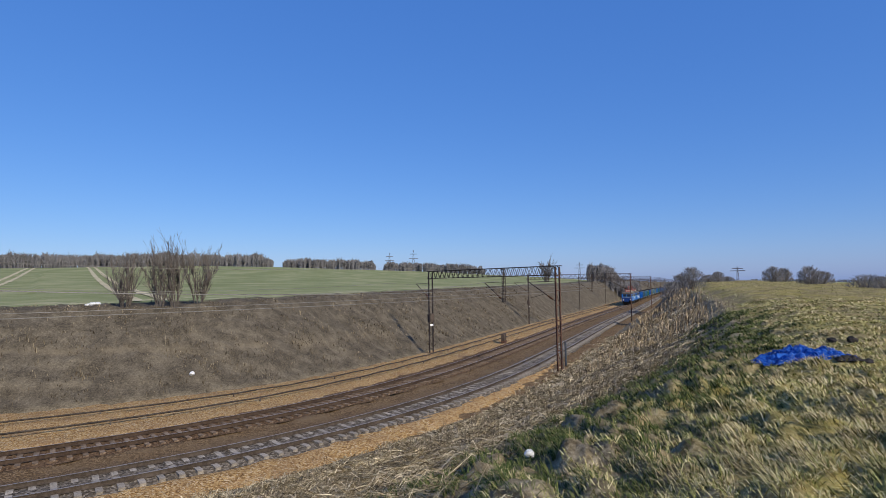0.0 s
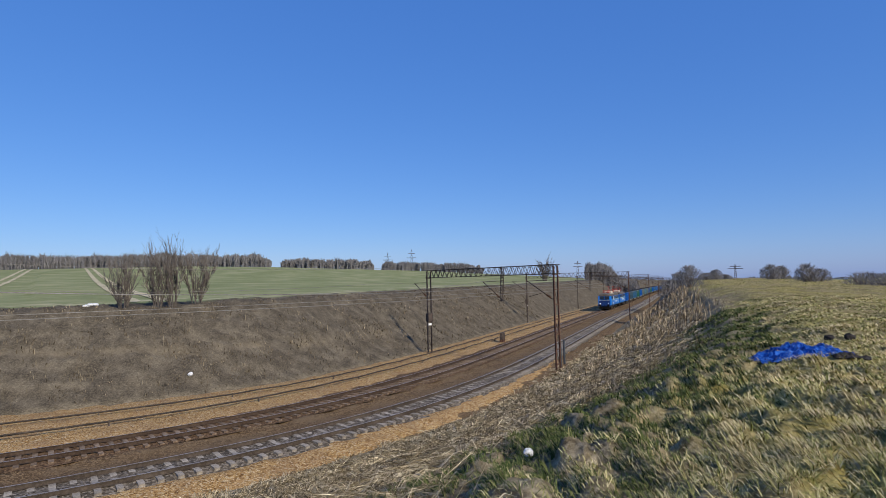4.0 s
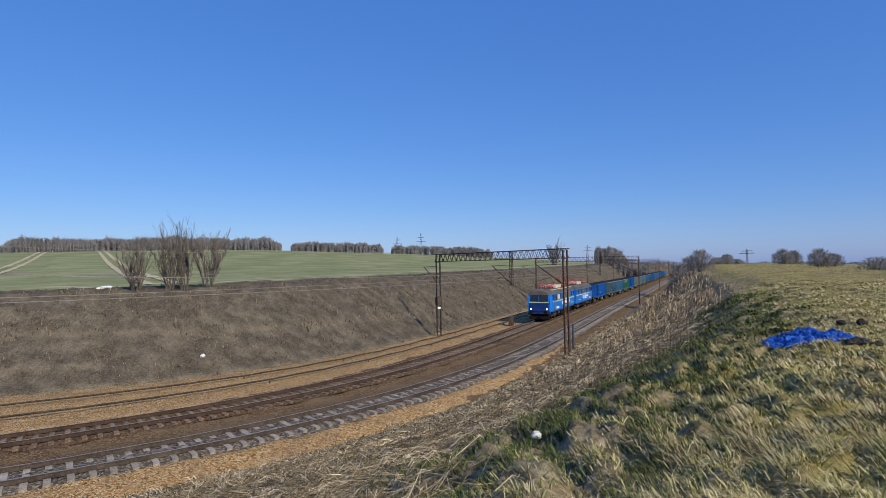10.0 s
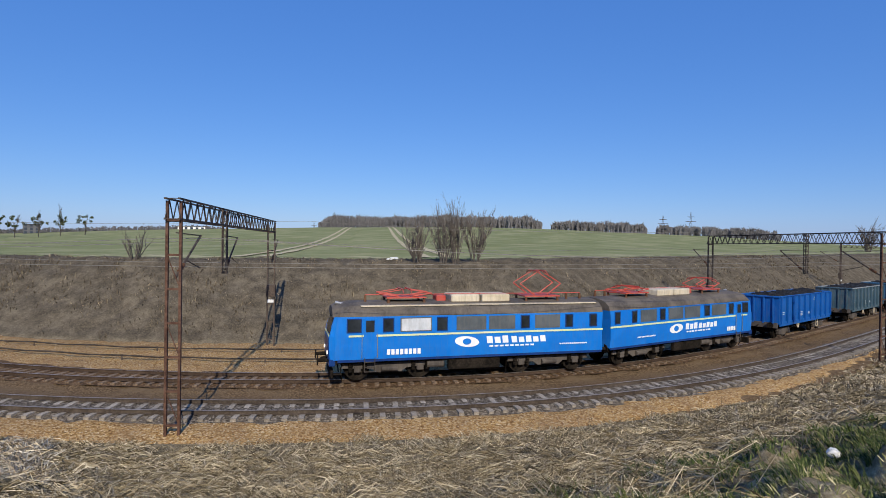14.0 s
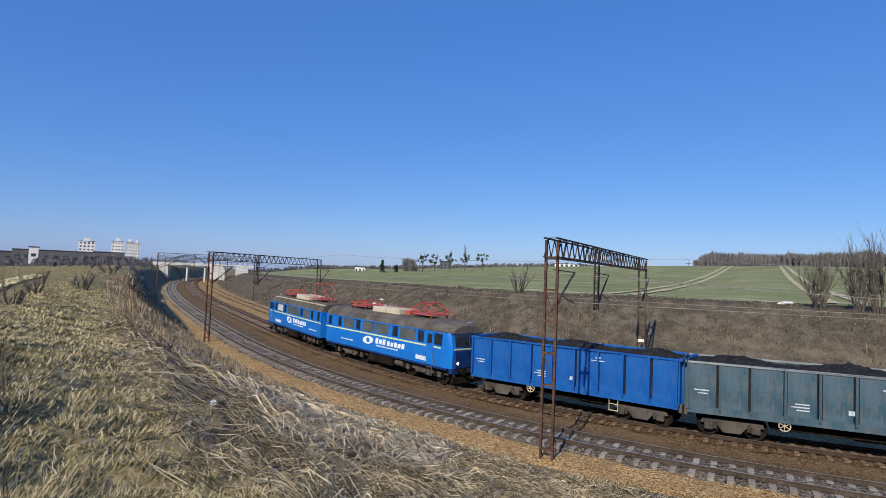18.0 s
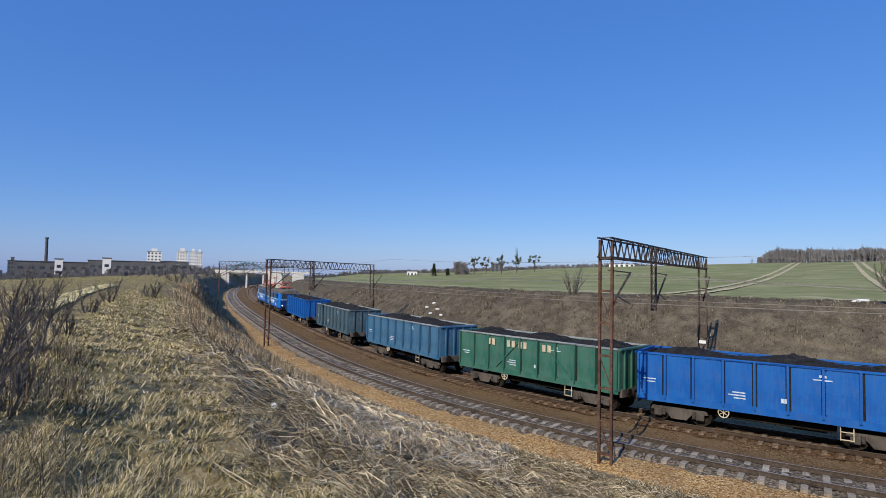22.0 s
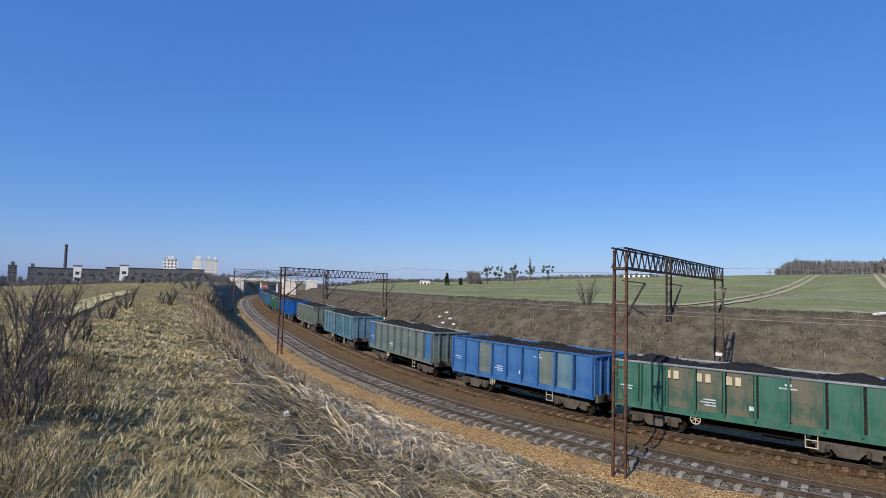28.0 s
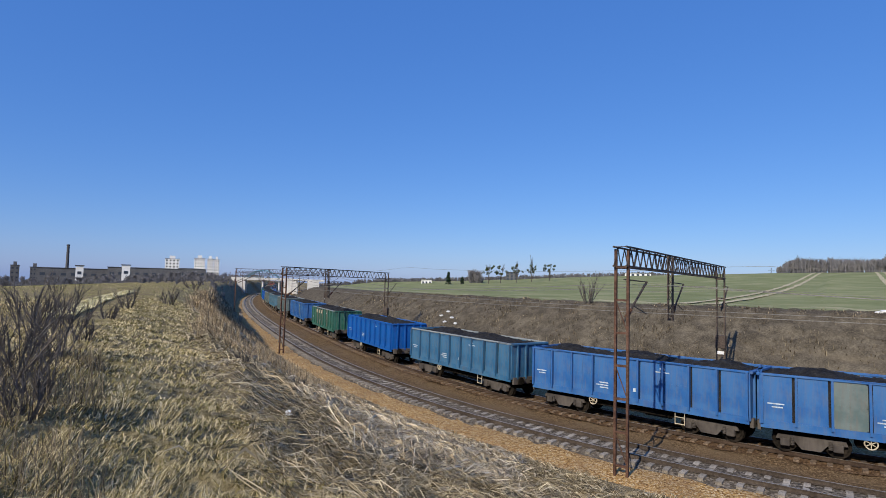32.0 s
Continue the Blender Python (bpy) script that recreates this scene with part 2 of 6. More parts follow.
def gravel_mat(name, stops, scale=14.0, soil=(0.12, 0.085, 0.055), soil_amt=0.35):
    """Broken stone: a tone for each stone, soil worked in between."""
    m, nt, bs = _nodes(name)
    co = nt.nodes.new("ShaderNodeTexCoord").outputs["Object"]
    v = nt.nodes.new("ShaderNodeTexVoronoi")
    v.inputs["Scale"].default_value = scale
    nt.links.new(co, v.inputs["Vector"])
    hue = nt.nodes.new("ShaderNodeSeparateColor")
    nt.links.new(v.outputs["Color"], hue.inputs[0])
    col = _ramp(nt, hue.outputs[0], stops)
    col = _mix(nt, 1.0, col, _ramp(nt, v.outputs["Distance"], [(0.0, (1, 1, 1)), (0.75, (0.62, 0.59, 0.56))]), "MULTIPLY")
    n = _noise(nt, co, 0.6, 6, 0.7)
    col = _mix(nt, _ramp(nt, n, [(0.45, (0, 0, 0)), (0.7, (soil_amt * 2,) * 3)]), col, soil)
    nt.links.new(col, bs.inputs["Base Color"])
    bs.inputs["Roughness"].default_value = 0.95
    bs.inputs["Specular IOR Level"].default_value = 0.06
    _bump(nt, v.outputs["Distance"], 0.8, 0.04, bs)
    return m


M_LAND = ground_mat()
M_ORANGE = gravel_mat("ochre_gravel", [(0.0, (0.20, 0.10, 0.035)), (0.35, (0.51, 0.30, 0.11)), (0.7, (0.66, 0.44, 0.185)), (1.0, (0.80, 0.64, 0.40))], 16.0, (0.24, 0.145, 0.075), 0.3)
M_GREY = gravel_mat("grey_ballast", [(0.0, (0.06, 0.05, 0.04)), (0.5, (0.165, 0.142, 0.112)), (1.0, (0.35, 0.305, 0.25))], 12.0, (0.15, 0.118, 0.082), 0.25)
M_BROWN = gravel_mat("rusty_ballast", [(0.0, (0.08, 0.05, 0.03)), (0.5, (0.18, 0.112, 0.062)), (1.0, (0.32, 0.21, 0.12))], 12.0, (0.12, 0.073, 0.04), 0.4)
M_EARTH = gravel_mat("trodden_earth", [(0.0, (0.11, 0.07, 0.036)), (0.5, (0.20, 0.132, 0.07)), (1.0, (0.34, 0.235, 0.13))], 16.0, (0.19, 0.13, 0.072), 0.5)
M_LANE = surf("bare_crop_soil", (0.36, 0.30, 0.17), (0.50, 0.43, 0.26), (0.62, 0.55, 0.36), 0.12, 2.0)
M_CONC = surf("sleeper_concrete", (0.16, 0.138, 0.11), (0.27, 0.236, 0.192), (0.41, 0.365, 0.305), 1.5, 18, vary=0.18)
M_WOODS = surf("old_sleeper", (0.08, 0.055, 0.038), (0.17, 0.12, 0.08), (0.33, 0.25, 0.17), 1.5, 14, vary=0.25)
M_RAIL = surf("rusty_rail_side", (0.035, 0.022, 0.015), (0.06, 0.04, 0.028), (0.10, 0.07, 0.05), 1.0, 10, 0.75)
M_RAILG = surf("grey_rail_side", (0.04, 0.03, 0.023), (0.07, 0.054, 0.042), (0.12, 0.095, 0.075), 1.0, 10, 0.6)
M_RAILTOP = surf("polished_rail_head", (0.30, 0.26, 0.22), (0.42, 0.37, 0.32), (0.54, 0.49, 0.43), 1.0, 10, 0.5, 0.6, 0.1)
M_STEEL = surf("weathered_mast_steel", (0.045, 0.036, 0.031), (0.085, 0.066, 0.054), (0.15, 0.115, 0.09), 0.8, 9, 0.75, 0.2)
M_RUST = surf("rust_red_steel", (0.05, 0.027, 0.019), (0.105, 0.056, 0.038), (0.18, 0.105, 0.075), 0.8, 9, 0.85, 0.1)
M_WIRE = surf("weathered_wire", (0.12, 0.11, 0.10), (0.19, 0.18, 0.165), (0.27, 0.255, 0.235), 1, 8, 0.6, 0.3, 0)
M_INSUL = surf("brown_porcelain", (0.07, 0.035, 0.02), (0.12, 0.06, 0.035), (0.17, 0.09, 0.05), 2, 12, 0.25, 0, 0)
M_WHITE = surf("white_enamel", (0.6, 0.6, 0.58), (0.75, 0.75, 0.73), (0.82, 0.82, 0.8), 2, 12, 0.5, 0, 0.1)
M_BARK = surf("bare_bark", (0.06, 0.05, 0.042), (0.115, 0.096, 0.08), (0.19, 0.165, 0.14), 2, 14, 0.9)
# paler and greyer than M_BARK: the haze of distance is mixed into the colour
M_WOODF = surf("hazed_bare_wood", (0.12, 0.115, 0.118), (0.17, 0.163, 0.165), (0.225, 0.216, 0.217), 0.05, 1.2, 0.95, 0, 0, island=0.22)
M_TWIG = surf("bare_twigs", (0.07, 0.06, 0.052), (0.125, 0.108, 0.093), (0.20, 0.175, 0.15), 1, 8, 0.9, 0, 0, island=0.3)


# ---- building helpers ----
def mesh_of(name, bm):
    me = bpy.data.meshes.new(name)
    bm.to_mesh(me)
    bm.free()
    me.materials.append(None)
    return me


def from_arrays(name, verts, faces, smooth_faces=False):
    me = bpy.data.meshes.new(name)
    me.from_pydata(np.asarray(verts).tolist(), [], np.asarray(faces).tolist() if isinstance(faces, np.ndarray) else faces)
    if smooth_faces:
        me.polygons.foreach_set("use_smooth", np.ones(len(me.polygons), bool))
    me.materials.append(None)
    return me


def part(name, geo, material, parent=None, label="", m=None):
    """One mesh object (a bmesh, or a mesh that alike pieces share) under a thing or a part."""
    me = mesh_of(name, geo) if isinstance(geo, bmesh.types.BMesh) else geo
    ob = new(name, me)
    ob.material_slots[0].link = "OBJECT"
    ob.material_slots[0].material = material
    if m is not None:
        ob.matrix_basis = m
    if parent is not None:
        ob.parent = parent
    if label:
        ob["label"] = label
    return ob


def thing(name, label, category, m=None, group="", kind=""):
    """An empty at a thing's base, which carries its parts."""
    ob = new(name)
    ob.empty_display_size = 0.2
    if m is not None:
        ob.matrix_basis = m
    return tagged(ob, label, category, group, kind)


def box(bm, x0, x1, y0, y1, z0, z1, bevel=0.0):
    v = [bm.verts.new(p) for p in ((x0, y0, z0), (x1, y0, z0), (x1, y1, z0), (x0, y1, z0), (x0, y0, z1), (x1, y0, z1), (x1, y1, z1), (x0, y1, z1))]
    f = [bm.faces.new([v[i] for i in q]) for q in ((3, 2, 1, 0), (4, 5, 6, 7), (0, 1, 5, 4), (1, 2, 6, 5), (2, 3, 7, 6), (3, 0, 4, 7))]
    if bevel:
        es = {e for q in f for e in q.edges}
        bmesh.ops.bevel(bm, geom=list(es), offset=bevel, segments=1, affect="EDGES")
    return bm


def boxed(x0, x1, y0, y1, z0, z1, bevel=0.0):
    return box(bmesh.new(), x0, x1, y0, y1, z0, z1, bevel)


def tube(bm, a, b, r0, r1=None, n=6, caps=True):
    """A straight bar from a to b."""
    a, b = Vector(a), Vector(b)
    r1 = r0 if r1 is None else r1
    w = (b - a).normalized()
    u = w.orthogonal().normalized()
    v = w.cross(u)
    ra = [bm.verts.new(a + (u * math.cos(q) + v * math.sin(q)) * r0) for q in (6.28318 * i / n for i in range(n))]
    rb = [bm.verts.new(b + (u * math.cos(q) + v * math.sin(q)) * r1) for q in (6.28318 * i / n for i in range(n))]
    for i in range(n):
        bm.faces.new((ra[i], ra[(i + 1) % n], rb[(i + 1) % n], rb[i]))
    if caps:
        bm.faces.new(ra[::-1])
        bm.faces.new(rb)
    return bm


def tubed(a, b, r0, r1=None, n=6):
    return tube(bmesh.new(), a, b, r0, r1, n)


def sweep(pts, r, n=4):
    """One tube through a row of points."""
    P = np.asarray(pts, float)
    w = np.gradient(P, axis=0)
    w /= np.maximum(np.linalg.norm(w, axis=1, keepdims=True), 1e-9)
    u = np.cross(w, np.where(abs(w[:, 2:3]) < 0.9, np.array([[0, 0, 1.0]]), np.array([[1.0, 0, 0]])))
    u /= np.maximum(np.linalg.norm(u, axis=1, keepdims=True), 1e-9)
    v = np.cross(w, u)
    V = np.stack([P + (u * math.cos(6.28318 * k / n) + v * math.sin(6.28318 * k / n)) * r for k in range(n)], 1)
    m = len(P)
    q = [(i * n + k, i * n + (k + 1) % n, (i + 1) * n + (k + 1) % n, (i + 1) * n + k) for i in range(m - 1) for k in range(n)]
    q += [tuple(range(n))[::-1], tuple((m - 1) * n + k for k in range(n))]
    return from_arrays("tube", V.reshape(-1, 3), q)


def prism(bm, outline, y0, y1):
    """An outline in x, z drawn out from y0 to y1."""
    a = [bm.verts.new((x, y0, z)) for x, z in outline]
    b = [bm.verts.new((x, y1, z)) for x, z in outline]
    n = len(outline)
    for i in range(n):
        bm.faces.new((a[i], a[(i + 1) % n], b[(i + 1) % n], b[i]))
    bm.faces.new(a[::-1])
    bm.faces.new(b)
    bmesh.ops.recalc_face_normals(bm, faces=bm.faces[:])
    return bm


# ---- ground ----
def build_ground():
    rings = [0.0]
    while rings[-1] < 3900:
        r = rings[-1]
        rings.append(r + (0.13 if r < 16 else 0.3 if r < 50 else 0.7 if r < 110 else 3.5 if r < 420 else 60))
    rings = np.array(rings[1:])
    az = np.concatenate([np.arange(-56, 142, 0.4), np.arange(142, 304, 3.0)])
    A, R = np.meshgrid(np.radians(az), rings)
    x, y = (-np.sin(A) * R).ravel(), (np.cos(A) * R).ravel()
    z = ground_z(x, y) + relief(x, y)
    s, d = to_line(x, y)
    r = np.hypot(x, y)
    nr, na = len(rings), len(az)
    i, j = np.meshgrid(np.arange(nr - 1), np.arange(na), indexing="ij")
    i, j = i.ravel(), j.ravel()
    k = (j + 1) % na
    quads = np.stack([i * na + j, (i + 1) * na + j, (i + 1) * na + k, i * na + k], 1)
    centre = len(x)
    verts = np.column_stack([np.append(x, 0), np.append(y, 0), np.append(z, land(0.05, 0))])
    tris = [(centre, q, (q + 1) % na) for q in range(na)]
    me = bpy.data.meshes.new("ground")
    me.from_pydata(verts.tolist(), [], quads.tolist() + tris)
    me.polygons.foreach_set("use_smooth", np.ones(len(me.polygons), bool))
    me.materials.append(M_LAND)
    azd = np.degrees(np.arctan2(-x, y))
    wob = 1.2 * lumps(x, y, 14, 8)
    zones = {
        "turf": smooth(16.5, 19.0, d + wob) * (0.35 + 0.5 * np.clip(lumps(x, y, 6, 9) + 0.3, 0, 1)) * (1 - 0.5 * smooth(0, 15, s)),
        "scrub": np.maximum(smooth(-12.6, -13.4, d), 0.8 * smooth(110, 170, r) * smooth(3, 8, d) * smooth(-29, -26, azd) * (1 - smooth(0, 20, azd))),
        "field": np.maximum(smooth(-23.5, -26.5, d + wob), smooth(50, 75, d) * smooth(-27, -30, azd)),
    }
    # bare strips through the crop along its near edge
    lane = np.zeros_like(x)
    for d0, w in ((-28, 0.7), (-31.0, 0.6)):
        lane = np.maximum(lane, (1 - smooth(w * 0.5, w, abs(d - d0 - wob * 0.4))) * 0.6)
    # a faint trodden line along the far slope
    zones["trail"] = (1 - smooth(0.1, 0.32, abs(d + 16.6 + 0.12 * lumps(x, y, 9, 19) + 0.03 * s))) * smooth(-45, -36, s) * (1 - smooth(6, 16, s)) * np.clip(0.3 + 0.25 * lumps(x, y, 5, 20), 0, 0.5)
    zones["lane"] = np.clip(lane * (0.85 + 0.2 * lumps(x, y, 9, 11)), 0, 1)
    for k, v in zones.items():
        at = me.attributes.new(k, "FLOAT", "POINT")
        at.data.foreach_set("value", np.append(np.clip(v, 0, 1), 1.0 if k == "turf" else 0.0).astype(np.float32))
    return tagged(new("ground", me), "rolling spring land with dry grass, scrubby slopes and a green field", "ground", kind="structure")


def tractor_tracks():
    """Pairs of wheel tracks worn through the crop, up the hill."""
    u = np.linspace(-0.12, 1.0, 150)
    for a0, a1 in ((43.5, 35.95), (28.4, 32.05)):
        p, q = [np.array((-math.sin(radians(az)) * r, math.cos(radians(az)) * r)) for az, r in ((a0, 75), (a1, 348))]
        cx, cy = p[0] + (q[0] - p[0]) * u, p[1] + (q[1] - p[1]) * u
        inside = to_line(cx, cy)[1] < -26
        cx, cy = cx[inside], cy[inside]
        hx, hy = np.gradient(cx), np.gradient(cy)
        n = np.hypot(hx, hy)
        hx, hy = hx / n, hy / n
        tk = thing("tractor_tracks", "pair of bare pale wheel tracks through green crop", "track", kind="structure")
        for side in (-1.3, 1.3):
            V = []
            for j in (-0.5, 0.5):
                o = side + j * (1.1 + 0.25 * lumps(cx, cy, 11, 61))
                x, y = cx - hy * o, cy + hx * o
                V.append(np.column_stack([x, y, ground_z(x, y) + 0.10]))
            m = len(cx)
            q = [(i, i + 1, m + i + 1, m + i) for i in range(m - 1)]
            part("wheel_track", from_arrays("wheel_track", np.vstack(V), q, True), M_LANE, tk)


build_ground()

tractor_tracks()


# ---- the formation: strips of ballast along the line ----
def strip(name, edges, material, label, s0=-480.0, s1=380.0, step=0.8, rough=0.03, seed=0, taper=None):
    """A long bed whose cross-section is a row of (d, height over the rails)."""
    s = np.arange(s0, s1, step)
    n = len(edges)
    rng = np.random.RandomState(seed)
    V = np.empty((len(s), n, 3))
    for j, (d, z) in enumerate(edges):
        f = np.clip((s - taper[0]) / (taper[1] - taper[0]), 0.02, 1) if taper else 1.0       # narrows towards its far end
        dd = edges[-1][0] + (d - edges[-1][0]) * f + (rng.normal(0, 0.09, len(s)) if j in (0, n - 1) else 0)
        x, y, h = on_line(s, dd)
        V[:, j] = np.column_stack([x, y, rail_z(s) + z + rng.normal(0, rough, len(s))])
    i, j = np.meshgrid(np.arange(len(s) - 1), np.arange(n - 1), indexing="ij")
    i, j = i.ravel(), j.ravel()
    q = np.stack([i * n + j, i * n + j + 1, (i + 1) * n + j + 1, (i + 1) * n + j], 1)
    me = from_arrays(name, V.reshape(-1, 3), q, True)
    ob = part(name, me, material)
    return tagged(ob, label, "ballast", kind="structure")


strip("ballast_near_shoulder", [(3.7, -0.58), (3.2, -0.44), (2.7, -0.38), (2.2, -0.32), (1.75, -0.31), (1.42, -0.3), (1.1, -0.34)], M_ORANGE, "ochre gravel shoulder beside the concrete-sleepered track", s0=-46.0, seed=1, taper=(-46.0, -2.0))
strip("earth_near_shoulder", [(3.5, -0.64), (3.0, -0.5), (2.4, -0.45), (1.75, -0.42), (1.42, -0.4), (1.1, -0.42)], M_EARTH, "brown earthy shoulder beside the concrete-sleepered track", s1=2.0, seed=6)
strip("ballast_near_track", [(1.5, -0.33), (1.2, -0.27), (0.95, -0.215), (0.62, -0.185), (0.3, -0.195), (0.0, -0.2), (-0.3, -0.195), (-0.62, -0.185), (-0.95, -0.21), (-1.5, -0.24)], M_GREY, "grey stone ballast between concrete sleepers", rough=0.012, seed=2)
strip("earth_between_tracks", [(-1.2, -0.27), (-1.48, -0.235), (-2.0, -0.3), (-2.6, -0.33), (-3.1, -0.3), (-3.5, -0.25), (-3.9, -0.30)], M_EARTH, "bare brown earth between two tracks", seed=3)
strip("ballast_far_track", [(-3.48, -0.23), (-3.75, -0.25), (-4.2, -0.225), (-4.95, -0.215), (-5.9, -0.215), (-6.6, -0.27), (-7.4, -0.33)], M_BROWN, "rust-brown ballast under the worn track", rough=0.012, seed=4)
strip("ballast_far_shoulder", [(-7.0, -0.36), (-7.3, -0.32), (-8.2, -0.38), (-9.2, -0.32), (-10.4, -0.4), (-11.6, -0.42), (-12.6, -0.5), (-13.2, -0.62)], M_ORANGE, "ochre gravel shoulder at the foot of the cutting", seed=5)


def rail_mesh(name, offset, s0, s1, web):
    prof = [(-0.07, -0.172), (0.07, -0.172), (0.07, -0.158), (0.012, -0.14), (0.012, -0.045), (0.036, -0.035), (0.036, -0.002), (-0.036, -0.002), (-0.036, -0.035), (-0.012, -0.045), (-0.012, -0.14), (-0.07, -0.158)]
    s = np.arange(s0, s1 + 0.1, 1.5)
    n = len(prof)
    V = np.empty((len(s), n, 3))
    for j, (a, z) in enumerate(prof):
        x, y, h = on_line(s, offset + a)
        V[:, j] = np.column_stack([x, y, rail_z(s) + z])
    q = [(i * n + j, i * n + (j + 1) % n, (i + 1) * n + (j + 1) % n, (i + 1) * n + j) for i in range(len(s) - 1) for j in range(n)]
    me = from_arrays(name, V.reshape(-1, 3), q)
    me.materials[0] = web
    me.materials.append(M_RAILTOP)
    me.polygons.foreach_set("material_index", np.array([1 if j == 6 else 0 for i in range(len(s) - 1) for j in range(n)]))
    return me


def sleeper_bm(concrete):
    w = 0.105
    if concrete:
        prof = [(-1.3, -0.36), (-1.3, -0.19), (-1.15, -0.155), (-0.45, -0.165), (-0.25, -0.2), (0.25, -0.2), (0.45, -0.165), (1.15, -0.155), (1.3, -0.19), (1.3, -0.36)]
        return prism(bmesh.new(), prof, -w, w)
    return boxed(-1.28, 1.28, -0.10, 0.10, -0.35, -0.175, 0.012)


def build_track(name, centre, concrete, label):
    tr = thing(name, label, "railway track", kind="structure")
    for side in (0.7535, -0.7535):
        me = rail_mesh("rail", centre + side, -480, 380, M_RAILG if concrete else M_RAIL)
        ob = new("rail", me)
        ob.parent = tr
        ob["label"] = "rusty steel rail with a bright running head"
    me = mesh_of("sleeper", sleeper_bm(concrete))
    mat = M_CONC if concrete else M_WOODS
    rng = random.Random(3 + int(concrete))
    near, rest = [], []
    for k in range(-760, 600):
        s = k * 0.61
        x, y, h = on_line(s, centre)
        m = pose(x, y, float(rail_z(s)) + rng.uniform(-0.015, 0.012), 0, rng.uniform(-0.4, 0.4), math.degrees(h) + 90 + rng.uniform(-1.2, 1.2))
        (near if -72 < s < 90 else rest).append(m)
    for m in near:
        part("sleeper", me, mat, tr, m=m)
    src = sleeper_bm(concrete)
    co = np.array([v.co[:] for v in src.verts])
    fc = [[v.index for v in f.verts] for f in src.faces]
    src.free()
    V, Fc = [], []
    for m in rest:
        b = sum(len(q) for q in V)
        M = np.array(m)
        V.append(co @ M[:3, :3].T + M[:3, 3])
        Fc += [[i + b for i in f] for f in fc]
    tagged(part("far_sleepers", from_arrays("far_sleepers", np.concatenate(V), Fc), mat, tr), kind="stuff")
    return tr


build_track("track_near", 0.0, True, "railway track with rusty rails on pale concrete sleepers")
build_track("track_far", -SPACING, False, "railway track with rusty rails on dark worn sleepers")


# ---- overhead line: lattice portals over both tracks ----
def lattice(bm, a, b, w, n, r=0.035, rungs=0.5):
    """A square lattice from a to b, w wide, with n bays of bracing."""
    a, b = Vector(a), Vector(b)
    ax = (b - a).normalized()
    u = Vector((0, 1, 0)) if abs(ax.y) < 0.5 else Vector((1, 0, 0))
    v = ax.cross(u).normalized()
    c = [(u * p + v * q) * (w / 2) for p, q in ((-1, -1), (1, -1), (1, 1), (-1, 1))]
    for k in c:
        tube(bm, a + k, b + k, r, r, 4)
    for i in range(n):
        p0, p1 = a.lerp(b, i / n), a.lerp(b, (i + 1) / n)
        for k in range(4):
            e = (k + 1) % 4
            tube(bm, p0 + c[k if i % 2 else e], p1 + c[e if i % 2 else k], r * rungs, None, 3, False)
    return bm


LEG_H, BEAM_H = 8.05, 0.72


def cantilever(parent, x, z, reach, label):
    """A slanting arm with its insulator and the tube that steadies the wire."""
    arm = part("arm", tubed((x, 0, z - 1.55), (x + reach, 0, z), 0.045), M_STEEL, parent, label)
    part("tie", tubed((x, 0, z + 0.05), (x + reach, 0, z), 0.022), M_STEEL, arm)
    ins = bmesh.new()
    for k in range(5):
        q = 0.12 + k * 0.035
        tube(ins, (x + reach * q, 0, z - 1.55 + 1.55 * q), (x + reach * (q + 0.018), 0, z - 1.55 + 1.55 * (q + 0.018)), 0.085, 0.085, 8)
    part("insulator", ins, M_INSUL, arm, "brown porcelain insulator")
    part("steady_tube", tubed((x + reach * 0.45, 0, z - 1.0), (x + reach * 0.98, 0, z - 1.32), 0.02), M_STEEL, arm)


